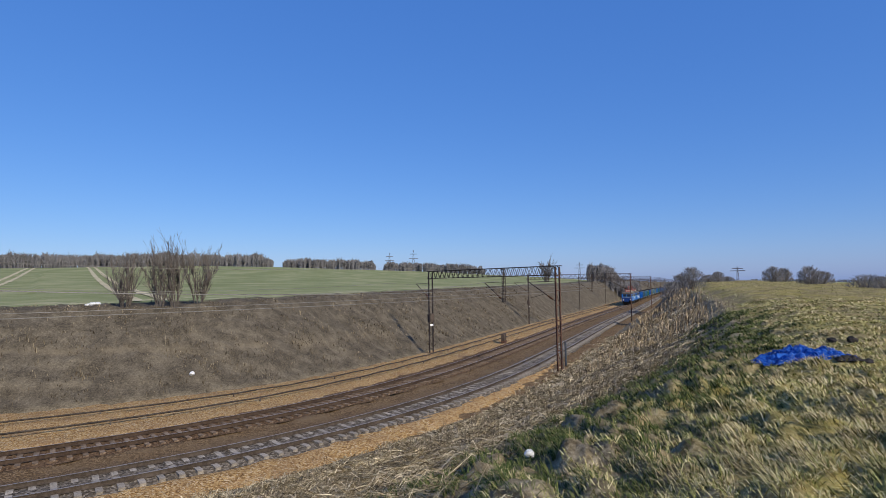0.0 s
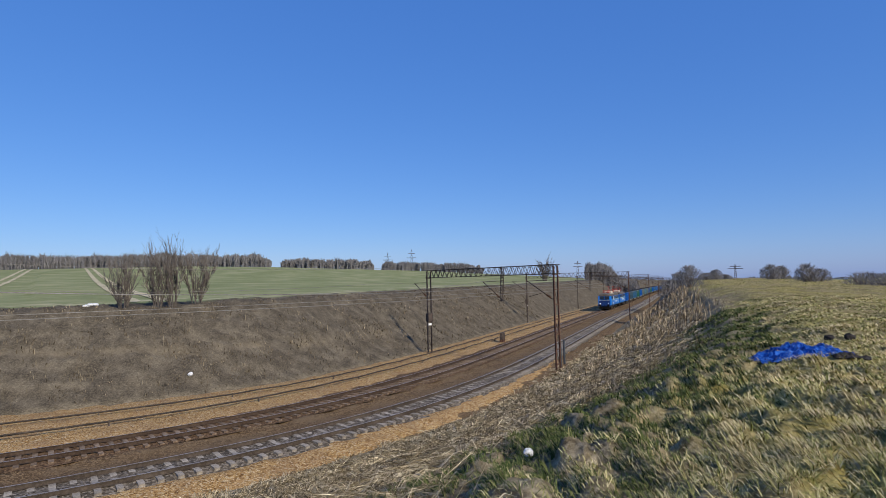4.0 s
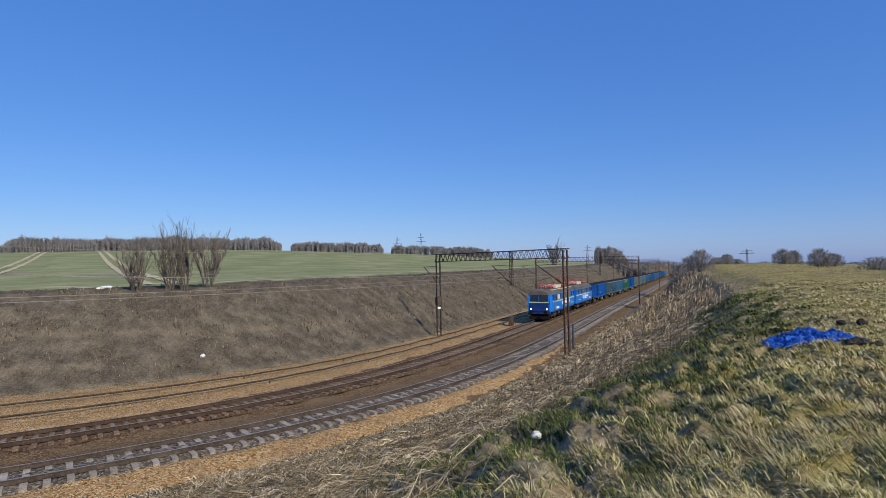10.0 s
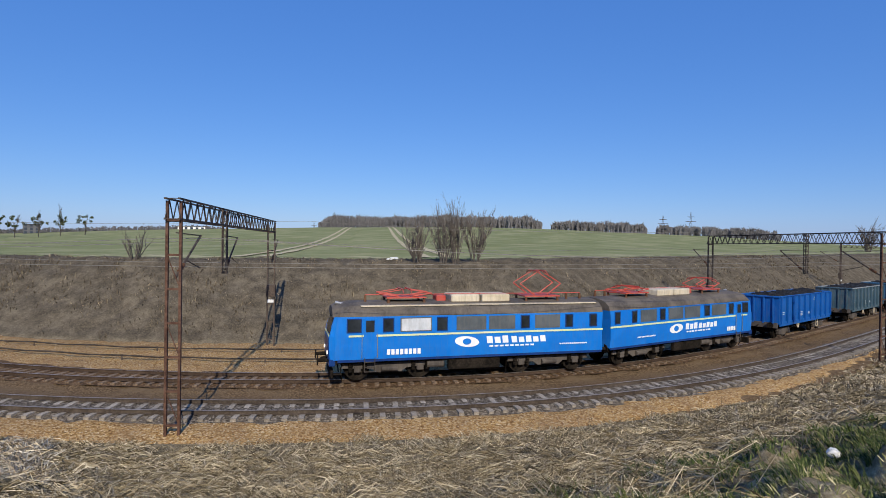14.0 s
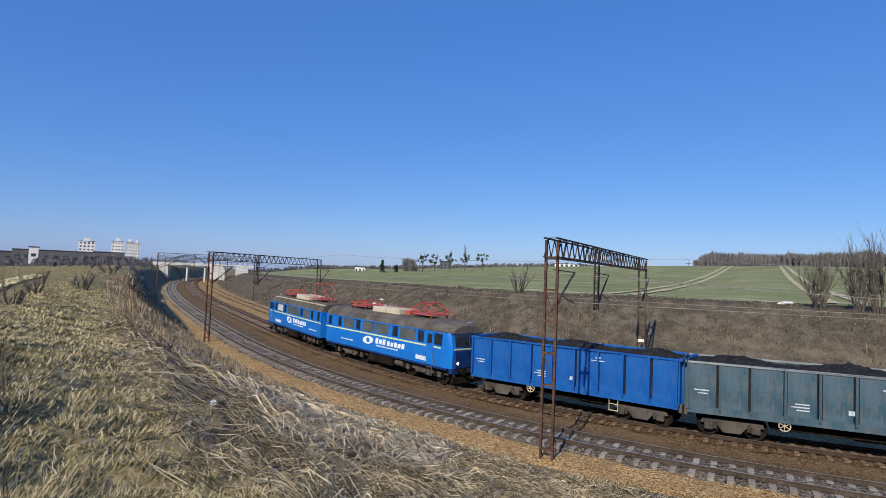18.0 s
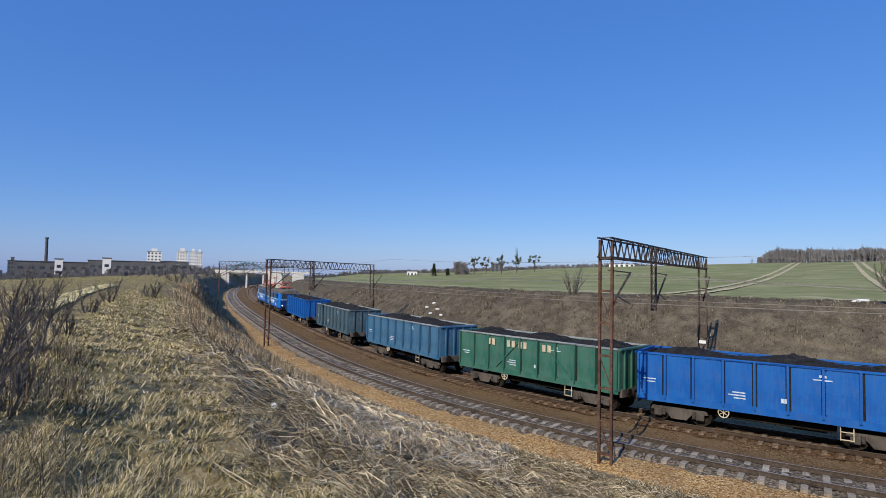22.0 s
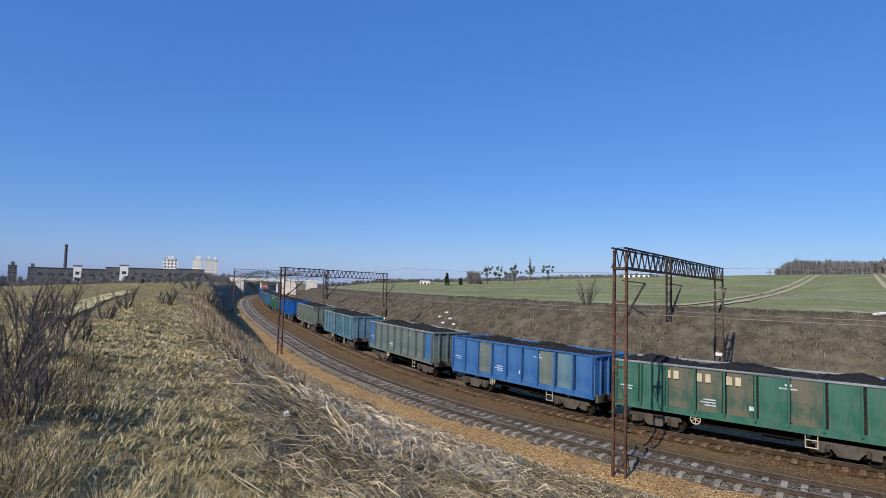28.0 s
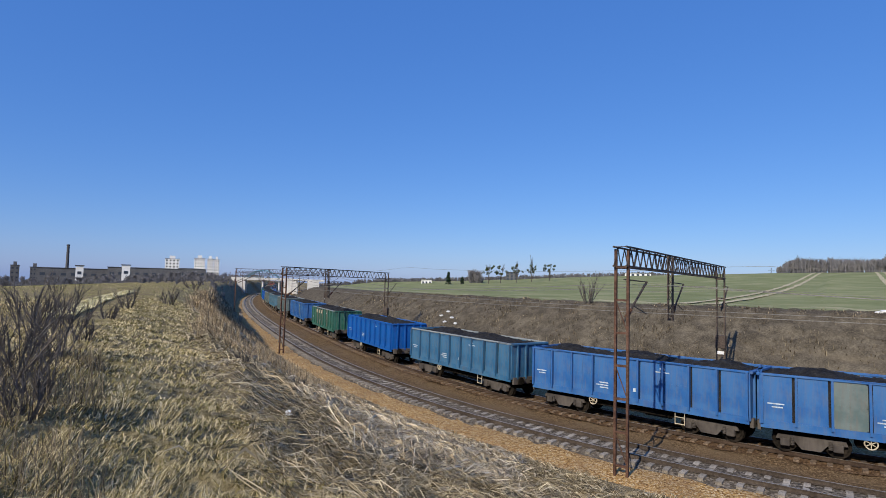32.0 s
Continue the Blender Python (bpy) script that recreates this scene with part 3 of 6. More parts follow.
def build_portal(p_near, p_far, z0, foot_near, foot_far, sign=True):
    """A portal with one leg at each place; x runs from the nearer to the farther leg."""
    dx, dy = p_far[0] - p_near[0], p_far[1] - p_near[1]
    L = math.hypot(dx, dy)
    po = thing("catenary_portal", "dark lattice steel portal carrying overhead wires across two tracks", "overhead line portal",
               pose(p_near[0], p_near[1], z0, 0, 0, math.degrees(math.atan2(dy, dx))), "catenary portals")
    for x, zb, mat, lab in ((0.0, foot_near, M_RUST, "rust-red lattice leg"), (L, foot_far, M_STEEL, "dark lattice leg")):
        bm = bmesh.new()
        for y in (-0.23, 0.23):
            box(bm, x - 0.06, x + 0.06, y - 0.045, y + 0.045, zb - 0.1, LEG_H - BEAM_H * 0.1)
        leg = part("leg", bm, mat, po, lab)
        top = LEG_H - BEAM_H
        for k in range(7):
            z = zb + 0.5 + (top - zb - 0.6) * k / 6
            part("batten", boxed(x - 0.05, x + 0.05, -0.23, 0.23, z, z + 0.08), mat, leg)
            if k % 2 == 0 and k < 6:
                part("diagonal", tubed((x, -0.22, z + 0.06), (x, 0.22, z + (top - zb - 0.6) / 6), 0.022, None, 4), mat, leg)
        part("footing", boxed(x - 0.45, x + 0.45, -0.45, 0.45, zb - 0.6, zb + 0.02, 0.03), M_CONC, po, "concrete footing block")
    # beam: two trusses side by side
    bm = bmesh.new()
    for y in (-0.24, 0.24):
        for z in (LEG_H, LEG_H - BEAM_H):
            tube(bm, (-0.25, y, z), (L + 0.25, y, z), 0.045, None, 4)
        n = 24
        for i in range(n):
            a, b = -0.2 + (L + 0.4) * i / n, -0.2 + (L + 0.4) * (i + 0.5) / n
            c = -0.2 + (L + 0.4) * (i + 1) / n
            tube(bm, (a, y, LEG_H - BEAM_H), (b, y, LEG_H), 0.022, None, 4, False)
            tube(bm, (b, y, LEG_H), (c, y, LEG_H - BEAM_H), 0.022, None, 4, False)
    for i in range(13):
        x = -0.2 + (L + 0.4) * i / 12
        for z in (LEG_H, LEG_H - BEAM_H):
            tube(bm, (x, -0.24, z), (x, 0.24, z), 0.02, None, 4, False)
    part("beam", bm, M_STEEL, po, "dark lattice beam")
    xd = L * 0.36
    bm = bmesh.new()
    lattice(bm, (xd, 0, LEG_H + 0.05), (xd, 0, LEG_H - 2.9), 0.2, 8, 0.03, 0.6)
    drop = part("drop_post", bm, M_STEEL, po)
    part("end_plate", boxed(xd - 0.13, xd + 0.13, -0.13, 0.13, LEG_H - 2.98, LEG_H - 2.88), M_STEEL, drop)
    cantilever(po, 0.2, LEG_H - 1.25, 2.9, "slanting bracket arm over the nearer track")
    cantilever(po, xd + 0.1, LEG_H - 1.25, 2.4, "slanting bracket arm hung from the drop post")
    cantilever(po, L + 0.2, LEG_H - 1.25, 2.4, "outward bracket arm with a line wire")
    if sign:
        zs = 2.55
        part("number_sign", boxed(L - 0.11, L - 0.08, -0.2, 0.2, zs - 0.06, zs + 0.14), M_WHITE, po, "small white enamel sign")
        part("switch_box", boxed(L - 0.2, L + 0.22, -0.3, 0.3, zs + 0.32, zs + 1.15, 0.02), M_STEEL, po, "dark switch box")
    return po


def portal_at(s, dn=4.0, df=-13.0):
    a, b = on_line(s, dn), on_line(s, df)
    return (float(a[0]), float(a[1])), (float(b[0]), float(b[1]))


def on_ray(az, d, r1=260.0):
    """The place on the bearing az (degrees left of +y) that lies d from the nearer track."""
    a, r = math.radians(az), np.arange(2, r1, 0.25)
    i = int(np.argmin(abs(to_line(-np.sin(a) * r, np.cos(a) * r)[1] - d)))
    return -math.sin(a) * r[i], math.cos(a) * r[i]


PORTALS = {10: ((-17.53, 13.67), (-28.0, 29.5)), -38: (on_ray(-11.25, 2.7, 56), (-1.43, 58.3)), 58: (on_ray(85.15, 2.6, 80), on_ray(75.2, -11.5, 80))}
for k in range(-8, 5):
    s = 10 + 48 * k
    near, far = PORTALS.get(s, portal_at(s + (3.0 if k < -1 else 0)))
    zp = {10: 0.0, -38: -0.3, 58: -0.3}.get(s, float(rail_z(s)) - 0.1)
    build_portal(near, far, zp, land(*near) - zp, land(*far) - zp, abs(k) < 3)


def wire(name, label, d, heights, sag=0.0, s0=-420, s1=216, r=0.014, step=3.0):
    """A wire along the line at d, hung every 48 m."""
    s = np.arange(s0, s1, step)
    u = ((s - 10) % 48) / 48
    z = rail_z(s) + heights - sag * 4 * u * (1 - u)
    stag = d + 0.2 * np.where(((s - 10) // 48) % 2 == 0, 1 - 2 * u, 2 * u - 1)
    x, y, h = on_line(s, stag)
    return tagged(part(name, sweep(np.column_stack([x, y, z]), r, 3), M_WIRE), label, "wire", "overhead wires")


wire("contact_wire", "taut bare contact wire over the nearer track", 0.0, 5.55)
wire("contact_wire", "taut bare contact wire over the farther track", -SPACING, 5.55)
wire("messenger_wire", "sagging bare carrier wire above the contact wire", 0.0, 6.75, 0.75)
wire("messenger_wire", "sagging bare carrier wire above the contact wire", -SPACING, 6.75, 0.75)
wire("line_wire", "sagging bare line wire beside the portals", -15.5, 6.7, 0.5, r=0.012)
wire("line_wire", "sagging bare line wire beside the portals", -13.2, 8.2, 0.5, r=0.012)

# signal cables on the far shoulder, on short stakes
M_CABLE = surf("dark_cable", (0.03, 0.025, 0.02), (0.06, 0.048, 0.038), (0.10, 0.08, 0.06), 1, 8, 0.7, 0, 0)
for dd, zz in ((-8.9, -0.1), (-10.7, -0.2)):
    s = np.arange(-200, 200, 2.5)
    x, y, h = on_line(s, dd)
    z = rail_z(s) + zz + 0.03 * np.sin(s * 1.3)
    cable = thing("signal_cable", "thin dark signal cable on short stakes over ochre gravel", "cable", group="signal cables")
    part("cable", sweep(np.column_stack([x, y, z]), 0.05), M_CABLE, cable)
    stake = mesh_of("stake", boxed(-0.03, 0.03, -0.03, 0.03, -0.35, 0.06))
    for i in range(0, len(s), 4):
        part("stake", stake, M_STEEL, cable, m=pose(x[i], y[i], z[i], 0, 0, math.degrees(h[i])))


# ---- rolling stock ----
def paint(name, base, fade, dirt=0.35, rust=0.12, rough=0.45):
    """Vehicle paint: faded in patches, streaked with dust, rust at chips."""
    m, nt, bs = _nodes(name)
    co = nt.nodes.new("ShaderNodeTexCoord").outputs["Object"]
    mp = nt.nodes.new("ShaderNodeMapping")
    mp.inputs["Scale"].default_value = (5.0, 5.0, 0.7)
    nt.links.new(co, mp.inputs["Vector"])
    big, streak, fine = _noise(nt, co, 0.9, 4), _noise(nt, mp.outputs[0], 1.6, 6, 0.7), _noise(nt, co, 9, 6, 0.75)
    col = _mix(nt, _ramp(nt, big, [(0.42, (0, 0, 0)), (0.58, (1, 1, 1))]), base, fade)
    col = _mix(nt, _ramp(nt, streak, [(0.44, (0, 0, 0)), (0.66, (dirt,) * 3)]), col, (0.16, 0.14, 0.12))
    col = _mix(nt, _ramp(nt, fine, [(0.62, (0, 0, 0)), (0.78, (rust * 3,) * 3)]), col, (0.12, 0.06, 0.035))
    nt.links.new(col, bs.inputs["Base Color"])
    bs.inputs["Roughness"].default_value = rough
    bs.inputs["Specular IOR Level"].default_value = 0.25
    _bump(nt, fine, 0.08, 0.01, bs)
    return m


P_LOCO = paint("loco_blue", (0.005, 0.155, 0.56), (0.008, 0.175, 0.60), 0.12, 0.02, 0.32)
P_NAVY = paint("loco_navy", (0.005, 0.03, 0.14), (0.008, 0.04, 0.17), 0.1, 0.02, 0.3)
P_ROOF = paint("roof_grey", (0.07, 0.06, 0.05), (0.13, 0.11, 0.088), 0.5, 0.2, 0.75)
P_CREAM = paint("cream_box", (0.52, 0.44, 0.30), (0.62, 0.54, 0.40), 0.35, 0.05, 0.6)
P_RED = paint("pantograph_red", (0.42, 0.05, 0.035), (0.50, 0.09, 0.06), 0.3, 0.05, 0.5)
P_LINE = paint("pale_stripe", (0.62, 0.68, 0.36), (0.68, 0.72, 0.42), 0.15, 0.02, 0.5)
P_MARK = paint("white_marking", (0.74, 0.76, 0.78), (0.80, 0.82, 0.83), 0.12, 0.02, 0.5)
# P_GEAR is near black: the depth of shade under the vehicles is in its colour
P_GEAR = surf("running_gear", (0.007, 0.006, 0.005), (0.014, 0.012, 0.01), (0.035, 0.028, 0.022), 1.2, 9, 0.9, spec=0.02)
P_GEARD = paint("dusty_gear", (0.055, 0.047, 0.042), (0.10, 0.086, 0.075), 0.3, 0.12, 0.85)
P_STEN = paint("worn_stencil", (0.42, 0.5, 0.58), (0.55, 0.62, 0.68), 0.5, 0.05, 0.6)
P_STEEL = surf("bright_steel", (0.35, 0.33, 0.3), (0.45, 0.43, 0.4), (0.55, 0.53, 0.5), 1, 8, 0.4, 0.8, 0.1)


def glass_mat():
    m, nt, bs = _nodes("cab_glass")
    co = nt.nodes.new("ShaderNodeTexCoord").outputs["Object"]
    n = _noise(nt, co, 1.5, 3)
    nt.links.new(_ramp(nt, n, [(0.3, (0.012, 0.015, 0.018)), (0.7, (0.035, 0.042, 0.05))]), bs.inputs["Base Color"])
    bs.inputs["Roughness"].default_value = 0.08
    return m


P_GLASS = glass_mat()
P_GRILLE = paint("louvre_grey", (0.07, 0.085, 0.095), (0.10, 0.115, 0.125), 0.3, 0.05, 0.6)
P_GRILLEW = paint("pale_louvre", (0.50, 0.53, 0.56), (0.6, 0.62, 0.64), 0.3, 0.05, 0.6)


def lamp_mat():
    m, nt, bs = _nodes("headlight_glow")
    bs.inputs["Base Color"].default_value = (0.9, 0.88, 0.8, 1)
    bs.inputs["Emission Color"].default_value = (1.0, 0.93, 0.78, 1)
    bs.inputs["Emission Strength"].default_value = 2.2
    return m


P_LAMP = lamp_mat()


def wheel_bm(r, width=0.13):
    bm = bmesh.new()
    tube(bm, (0, -width / 2, 0), (0, width / 2, 0), r, None, 20)
    tube(bm, (0, -width / 2 - 0.03, 0), (0, -width / 2, 0), r * 1.06, None, 20)
    tube(bm, (0, width / 2, 0), (0, width / 2 + 0.02, 0), r * 0.82, r * 0.8, 16)
    tube(bm, (0, width / 2, 0), (0, width / 2 + 0.09, 0), r * 0.3, r * 0.26, 12)
    return bm


WHEEL_BIG, WHEEL_SMALL = mesh_of("wheel", wheel_bm(0.6)), mesh_of("wheel", wheel_bm(0.45))
WHEEL_SMALL.name, WHEEL_BIG.name = "wagon_wheel", "loco_wheel"


def spring_bm(x, y, z0, z1, r=0.11):
    bm = bmesh.new()
    for k in range(5):
        za = z0 + (z1 - z0) * k / 5
        tube(bm, (x, y, za), (x, y, za + (z1 - z0) / 7), r, None, 8)
    return bm


def make_bogie(parent, x, wheel, wr, base, kind):
    """A two-axle bogie at x: frame sides, wheels, axle boxes, springs."""
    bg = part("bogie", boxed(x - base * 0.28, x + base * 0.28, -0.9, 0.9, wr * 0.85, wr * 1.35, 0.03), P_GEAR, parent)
    for sy in (-1, 1):
        y = sy * 1.02
        if kind == "loco":
            outline = [(x - base / 2 - 0.75, wr + 0.05), (x - base / 2 - 0.7, wr + 0.34), (x + base / 2 + 0.7, wr + 0.34), (x + base / 2 + 0.75, wr + 0.05), (x + base * 0.28, wr - 0.02), (x + base * 0.2, wr - 0.2), (x - base * 0.2, wr - 0.2), (x - base * 0.28, wr - 0.02)]
        else:
            outline = [(x - base / 2 - 0.32, wr + 0.1), (x - base / 2 - 0.25, wr + 0.28), (x + base / 2 + 0.25, wr + 0.28), (x + base / 2 + 0.32, wr + 0.1), (x + base * 0.3, wr + 0.02), (x + base * 0.18, wr - 0.24), (x - base * 0.18, wr - 0.24), (x - base * 0.3, wr + 0.02)]
        fr = part("frame_side", prism(bmesh.new(), outline, y - 0.06, y + 0.06), P_GEARD, bg)
        for ex in (-base / 2, base / 2):
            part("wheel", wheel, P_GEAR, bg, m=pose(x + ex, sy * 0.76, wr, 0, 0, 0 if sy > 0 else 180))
            part("axle_box", boxed(x + ex - 0.17, x + ex + 0.17, y + sy * 0.02 - 0.12, y + sy * 0.02 + 0.12, wr - 0.17, wr + 0.15, 0.03), P_GEARD, bg)
            if kind == "loco":
                for q in (-0.34, 0.34):
                    part("spring", spring_bm(x + ex + q, y + sy * 0.1, wr - 0.12, wr + 0.3), P_GEAR, bg)
            else:
                part("spring", spring_bm(x + ex * 0.72, y + sy * 0.05, wr - 0.1, wr + 0.22, 0.08), P_GEARD, bg)
        if kind == "loco":
            part("brake_cylinder", tubed((x - 0.4, y + sy * 0.12, wr - 0.02), (x + 0.4, y + sy * 0.12, wr - 0.02), 0.13, None, 10), P_GEARD, bg)
            part("sand_pipe", tubed((x + base / 2 + 0.8, y, wr + 0.1), (x + base / 2 + 0.72, y * 0.76, 0.08), 0.03), P_GEAR, bg)
    for ex in (-base / 2, base / 2):
        part("axle", tubed((x + ex, -0.8, wr), (x + ex, 0.8, wr), 0.08, None, 8), P_GEAR, bg)
    return bg


def loft(rings, close=True):
    """Skin over rings of points."""
    bm = bmesh.new()
    R = [[bm.verts.new(p) for p in r] for r in rings]
    n = len(R[0])
    for a, b in zip(R, R[1:]):
        for i in range(n if close else n - 1):
            bm.faces.new((a[i], a[(i + 1) % n], b[(i + 1) % n], b[i]))
    bm.faces.new(R[0][::-1])
    bm.faces.new(R[-1])
    bmesh.ops.recalc_face_normals(bm, faces=bm.faces[:])
    return bm


def make_pantograph(parent, x, height, zb):
    """Red pantograph: base frame, lower and upper arms, collector head; folded or raised."""
    pg = part("pantograph", boxed(x - 1.0, x + 1.0, -0.75, 0.75, zb + 0.2, zb + 0.26), P_RED, parent, "red pantograph")
    for ex in (-0.9, 0.9):
        for ey in (-0.65, 0.65):
            part("insulator", tubed((x + ex, ey, zb - 0.05), (x + ex, ey, zb + 0.2), 0.08, 0.06, 8), M_INSUL, pg)
    knee = 0.95 + 0.25 * (1 - height / 1.6)
    for ey in (-0.5, 0.5):
        for ex in (-1, 1):
            part("arm", tubed((x + ex * 0.35, ey, zb + 0.28), (x + ex * knee * 1.15, ey * 0.95, zb + 0.3 + height * 0.5), 0.035), P_RED, pg)
            part("upper_arm", tubed((x + ex * knee * 1.15, ey * 0.95, zb + 0.3 + height * 0.5), (x + ex * 0.12, ey * 0.8, zb + 0.36 + height), 0.025), P_RED, pg)
    hd = bmesh.new()
    for ex in (-0.2, 0.2):
        tube(hd, (x + ex, -0.62, zb + 0.4 + height), (x + ex, 0.62, zb + 0.4 + height), 0.03)
        for ey in (-1, 1):
            tube(hd, (x + ex, ey * 0.62, zb + 0.4 + height), (x + ex, ey * 0.95, zb + 0.24 + height), 0.025)
    part("collector_head", hd, P_RED, pg)
    return pg


def side_panels(parent, name, x0, x1, z0, z1, mat, label="", proud=0.012, frame=None):
    """The same panel on both sides of a body."""
    for sy in (-1, 1):
        y = sy * 1.485
        if frame:
            f = part(name + "_frame", boxed(x0 - 0.05, x1 + 0.05, y - 0.014, y + 0.014, z0 - 0.05, z1 + 0.05), frame, parent)
            part(name, boxed(x0, x1, y + sy * proud - 0.012, y + sy * proud + 0.012, z0, z1), mat, f, label)
        else:
            part(name, boxed(x0, x1, y + sy * proud - 0.014, y + sy * proud + 0.014, z0, z1), mat, parent, label)


def build_loco(front_height, rear_height, seed):
    """One section of the twin locomotive; its cab looks to +x."""
    lo = thing("electric_locomotive", "blue electric freight locomotive section with red pantographs and pale stripe", "locomotive", group="locomotive sections")
    X0 = -7.15

    def ring(x, f=1.0, z1=3.12, rake=0.0):
        pts = [(1.46, 1.1), (1.49, 1.6), (1.49, 2.2), (1.48, 2.7), (1.46, z1)]
        left = [(x - rake * max(0, (z - 2.15)) + 0.06 * math.sin((z - 1.1) * 1.6), y * f, z) for y, z in pts]
        return left + [(px, -py, pz) for px, py, pz in left[::-1]]
    body = part("body", loft([ring(X0), ring(6.15), ring(6.78, 0.96, 3.12, 0.1), ring(7.04, 0.88, 3.12, 0.2)]), P_LOCO, lo, "glossy blue body shell")
    # darker nose
    part("nose_panel", loft([[(7.05, y * 1.2, z) for y, z in ((-1, 1.12), (1, 1.12), (1, 2.15), (-1, 2.15))], [(7.13, y * 1.12, z) for y, z in ((-1, 1.15), (1, 1.15), (1, 2.1), (-1, 2.1))]]), P_NAVY, lo, "dark blue nose panel")
    rf = [(1.46, 3.1), (1.36, 3.36), (1.05, 3.6), (0.55, 3.72), (0.0, 3.76)]

    def roof(x, f, dz=0.0):
        left = [(x, y * f, min(z, 3.76 + dz) if z < 3.2 else z + dz) for y, z in rf]
        return left + [(px, -py, pz) for px, py, pz in left[-2::-1]]
    part("roof", loft([roof(X0, 1.0), roof(6.0, 1.0), roof(6.6, 0.95, -0.08), roof(6.92, 0.86, -0.2)]), P_ROOF, lo, "dusty grey curved roof")
    part("rear_gangway", boxed(X0 - 0.32, X0 + 0.02, -0.55, 0.55, 1.25, 3.25, 0.04), P_GEAR, lo, "black gangway bellows")
    side_panels(lo, "stripe", X0 + 0.02, 6.2, 2.18, 2.27, P_LINE, "pale yellow-green stripe", 0.008)
    f = 7.0
    for a, b, mat, lab, z0 in ((0.75, 1.35, P_GLASS, "cab side window", 2.42), (2.45, 2.9, P_GLASS, "", 2.42), (3.3, 4.75, P_GRILLEW if seed == 1 else P_GRILLE, "pale louvre", 2.42), (5.1, 5.55, P_GLASS, "", 2.42),
                               (6.1, 7.55, P_GRILLE, "grey louvre", 2.42), (7.8, 9.1, P_GRILLE, "grey louvre", 2.42), (9.5, 9.9, P_GLASS, "", 2.42), (10.3, 11.6, P_GRILLE, "grey louvre", 2.42), (12.0, 12.35, P_GLASS, "", 2.42), (13.4, 13.75, P_GLASS, "", 2.42)):
        side_panels(lo, "window" if mat == P_GLASS else "louvre", f - b, f - a, z0, 3.0, mat, lab, 0.012, P_NAVY if mat == P_GLASS else P_GRILLE)
    side_panels(lo, "cab_door", f - 2.1, f - 1.5, 1.15, 3.02, P_LOCO, "", 0.01)
    side_panels(lo, "door_window", f - 2.0, f - 1.6, 2.4, 2.95, P_GLASS, "", 0.022)
    for a in (1.42, 2.15):
        for sy in (-1, 1):
            part("handrail", tubed((f - a, sy * 1.53, 1.2), (f - a, sy * 1.53, 2.3), 0.018), P_STEEL, lo)
    # windscreen in two panes
    for sy in (-1, 1):
        bm = bmesh.new()
        q = [(7.1, sy * 0.06, 2.34), (7.05, sy * 1.08, 2.34), (6.9, sy * 1.04, 3.06), (6.95, sy * 0.06, 3.06)]
        v = [bm.verts.new(p) for p in q] + [bm.verts.new((p[0] - 0.03, p[1], p[2])) for p in q]
        for fc in ((0, 1, 2, 3), (7, 6, 5, 4), (0, 4, 5, 1), (1, 5, 6, 2), (2, 6, 7, 3), (3, 7, 4, 0)):
            bm.faces.new([v[i] for i in fc])
        bmesh.ops.recalc_face_normals(bm, faces=bm.faces[:])
        part("windscreen", bm, P_GLASS, lo, "dark raked windscreen pane")
        part("headlight", tubed((7.06, sy * 0.95, 1.42), (7.16, sy * 0.95, 1.42), 0.09, 0.085, 12), P_LAMP, lo, "round lit headlight")
        part("lamp_ring", tubed((7.03, sy * 0.95, 1.42), (7.12, sy * 0.95, 1.42), 0.125, 0.12, 12), P_MARK, lo)
        for ex in (7.05, X0):
            d = 1 if ex > 0 else -1
            bf = part("buffer", tubed((ex, sy * 0.875, 1.05), (ex + d * 0.5, sy * 0.875, 1.05), 0.1, 0.09, 10), P_GEAR, lo)
            part("buffer_head", tubed((ex + d * 0.5, sy * 0.875, 1.05), (ex + d * 0.56, sy * 0.875, 1.05), 0.24, 0.22, 14), P_GEAR, bf)
    part("top_headlight", tubed((6.6, 0, 3.45), (6.9, 0, 3.42), 0.09, 0.085, 12), P_LAMP, lo, "roof headlight")
    part("front_stripe", boxed(7.06, 7.1, -1.2, 1.2, 2.18, 2.25), P_LINE, lo)
    part("buffer_beam", boxed(6.8, 7.08, -1.35, 1.35, 0.82, 1.14, 0.02), P_NAVY, lo)
    part("snow_plough", boxed(6.85, 7.0, -1.2, 1.2, 0.22, 0.6, 0.02), P_GEAR, lo, "black plough plate")
    part("coupling_hook", tubed((7.05, 0, 1.05), (7.4, 0, 0.98), 0.06), P_GEAR, lo)
    part("footstep", boxed(6.5, 6.9, 1.2, 1.5, 0.45, 0.5), P_GEAR, lo)
    part("underframe", boxed(X0 + 0.1, 6.85, -1.3, 1.3, 0.9, 1.12), P_GEAR, lo)
    for sy in (-1, 1):
        bx = part("battery_box", boxed(-1.4, 1.3, sy * 1.35 - 0.12 * sy - 0.12, sy * 1.35 - 0.12 * sy + 0.12, 0.42, 0.98, 0.03), P_GEAR, lo)
        part("air_tank", tubed((1.5, sy * 1.1, 0.72), (2.35, sy * 1.1, 0.72), 0.2, None, 12), P_GEARD, lo)
        part("sole_bar", boxed(X0 + 0.05, 6.7, sy * 1.44 - 0.03, sy * 1.44 + 0.03, 1.0, 1.12), P_NAVY, lo)
    for sy in (-1, 1):
        ld = bmesh.new()
        for lx in (-0.24, 0.24):
            tube(ld, (5.2 + lx, sy * 1.46, 0.5), (5.2 + lx, sy * 1.5, 1.2), 0.02)
        for lz in (0.52, 0.75, 0.98):
            tube(ld, (4.96, sy * 1.47, lz), (5.44, sy * 1.47, lz), 0.022)
        part("cab_ladder", ld, P_GEARD, lo)
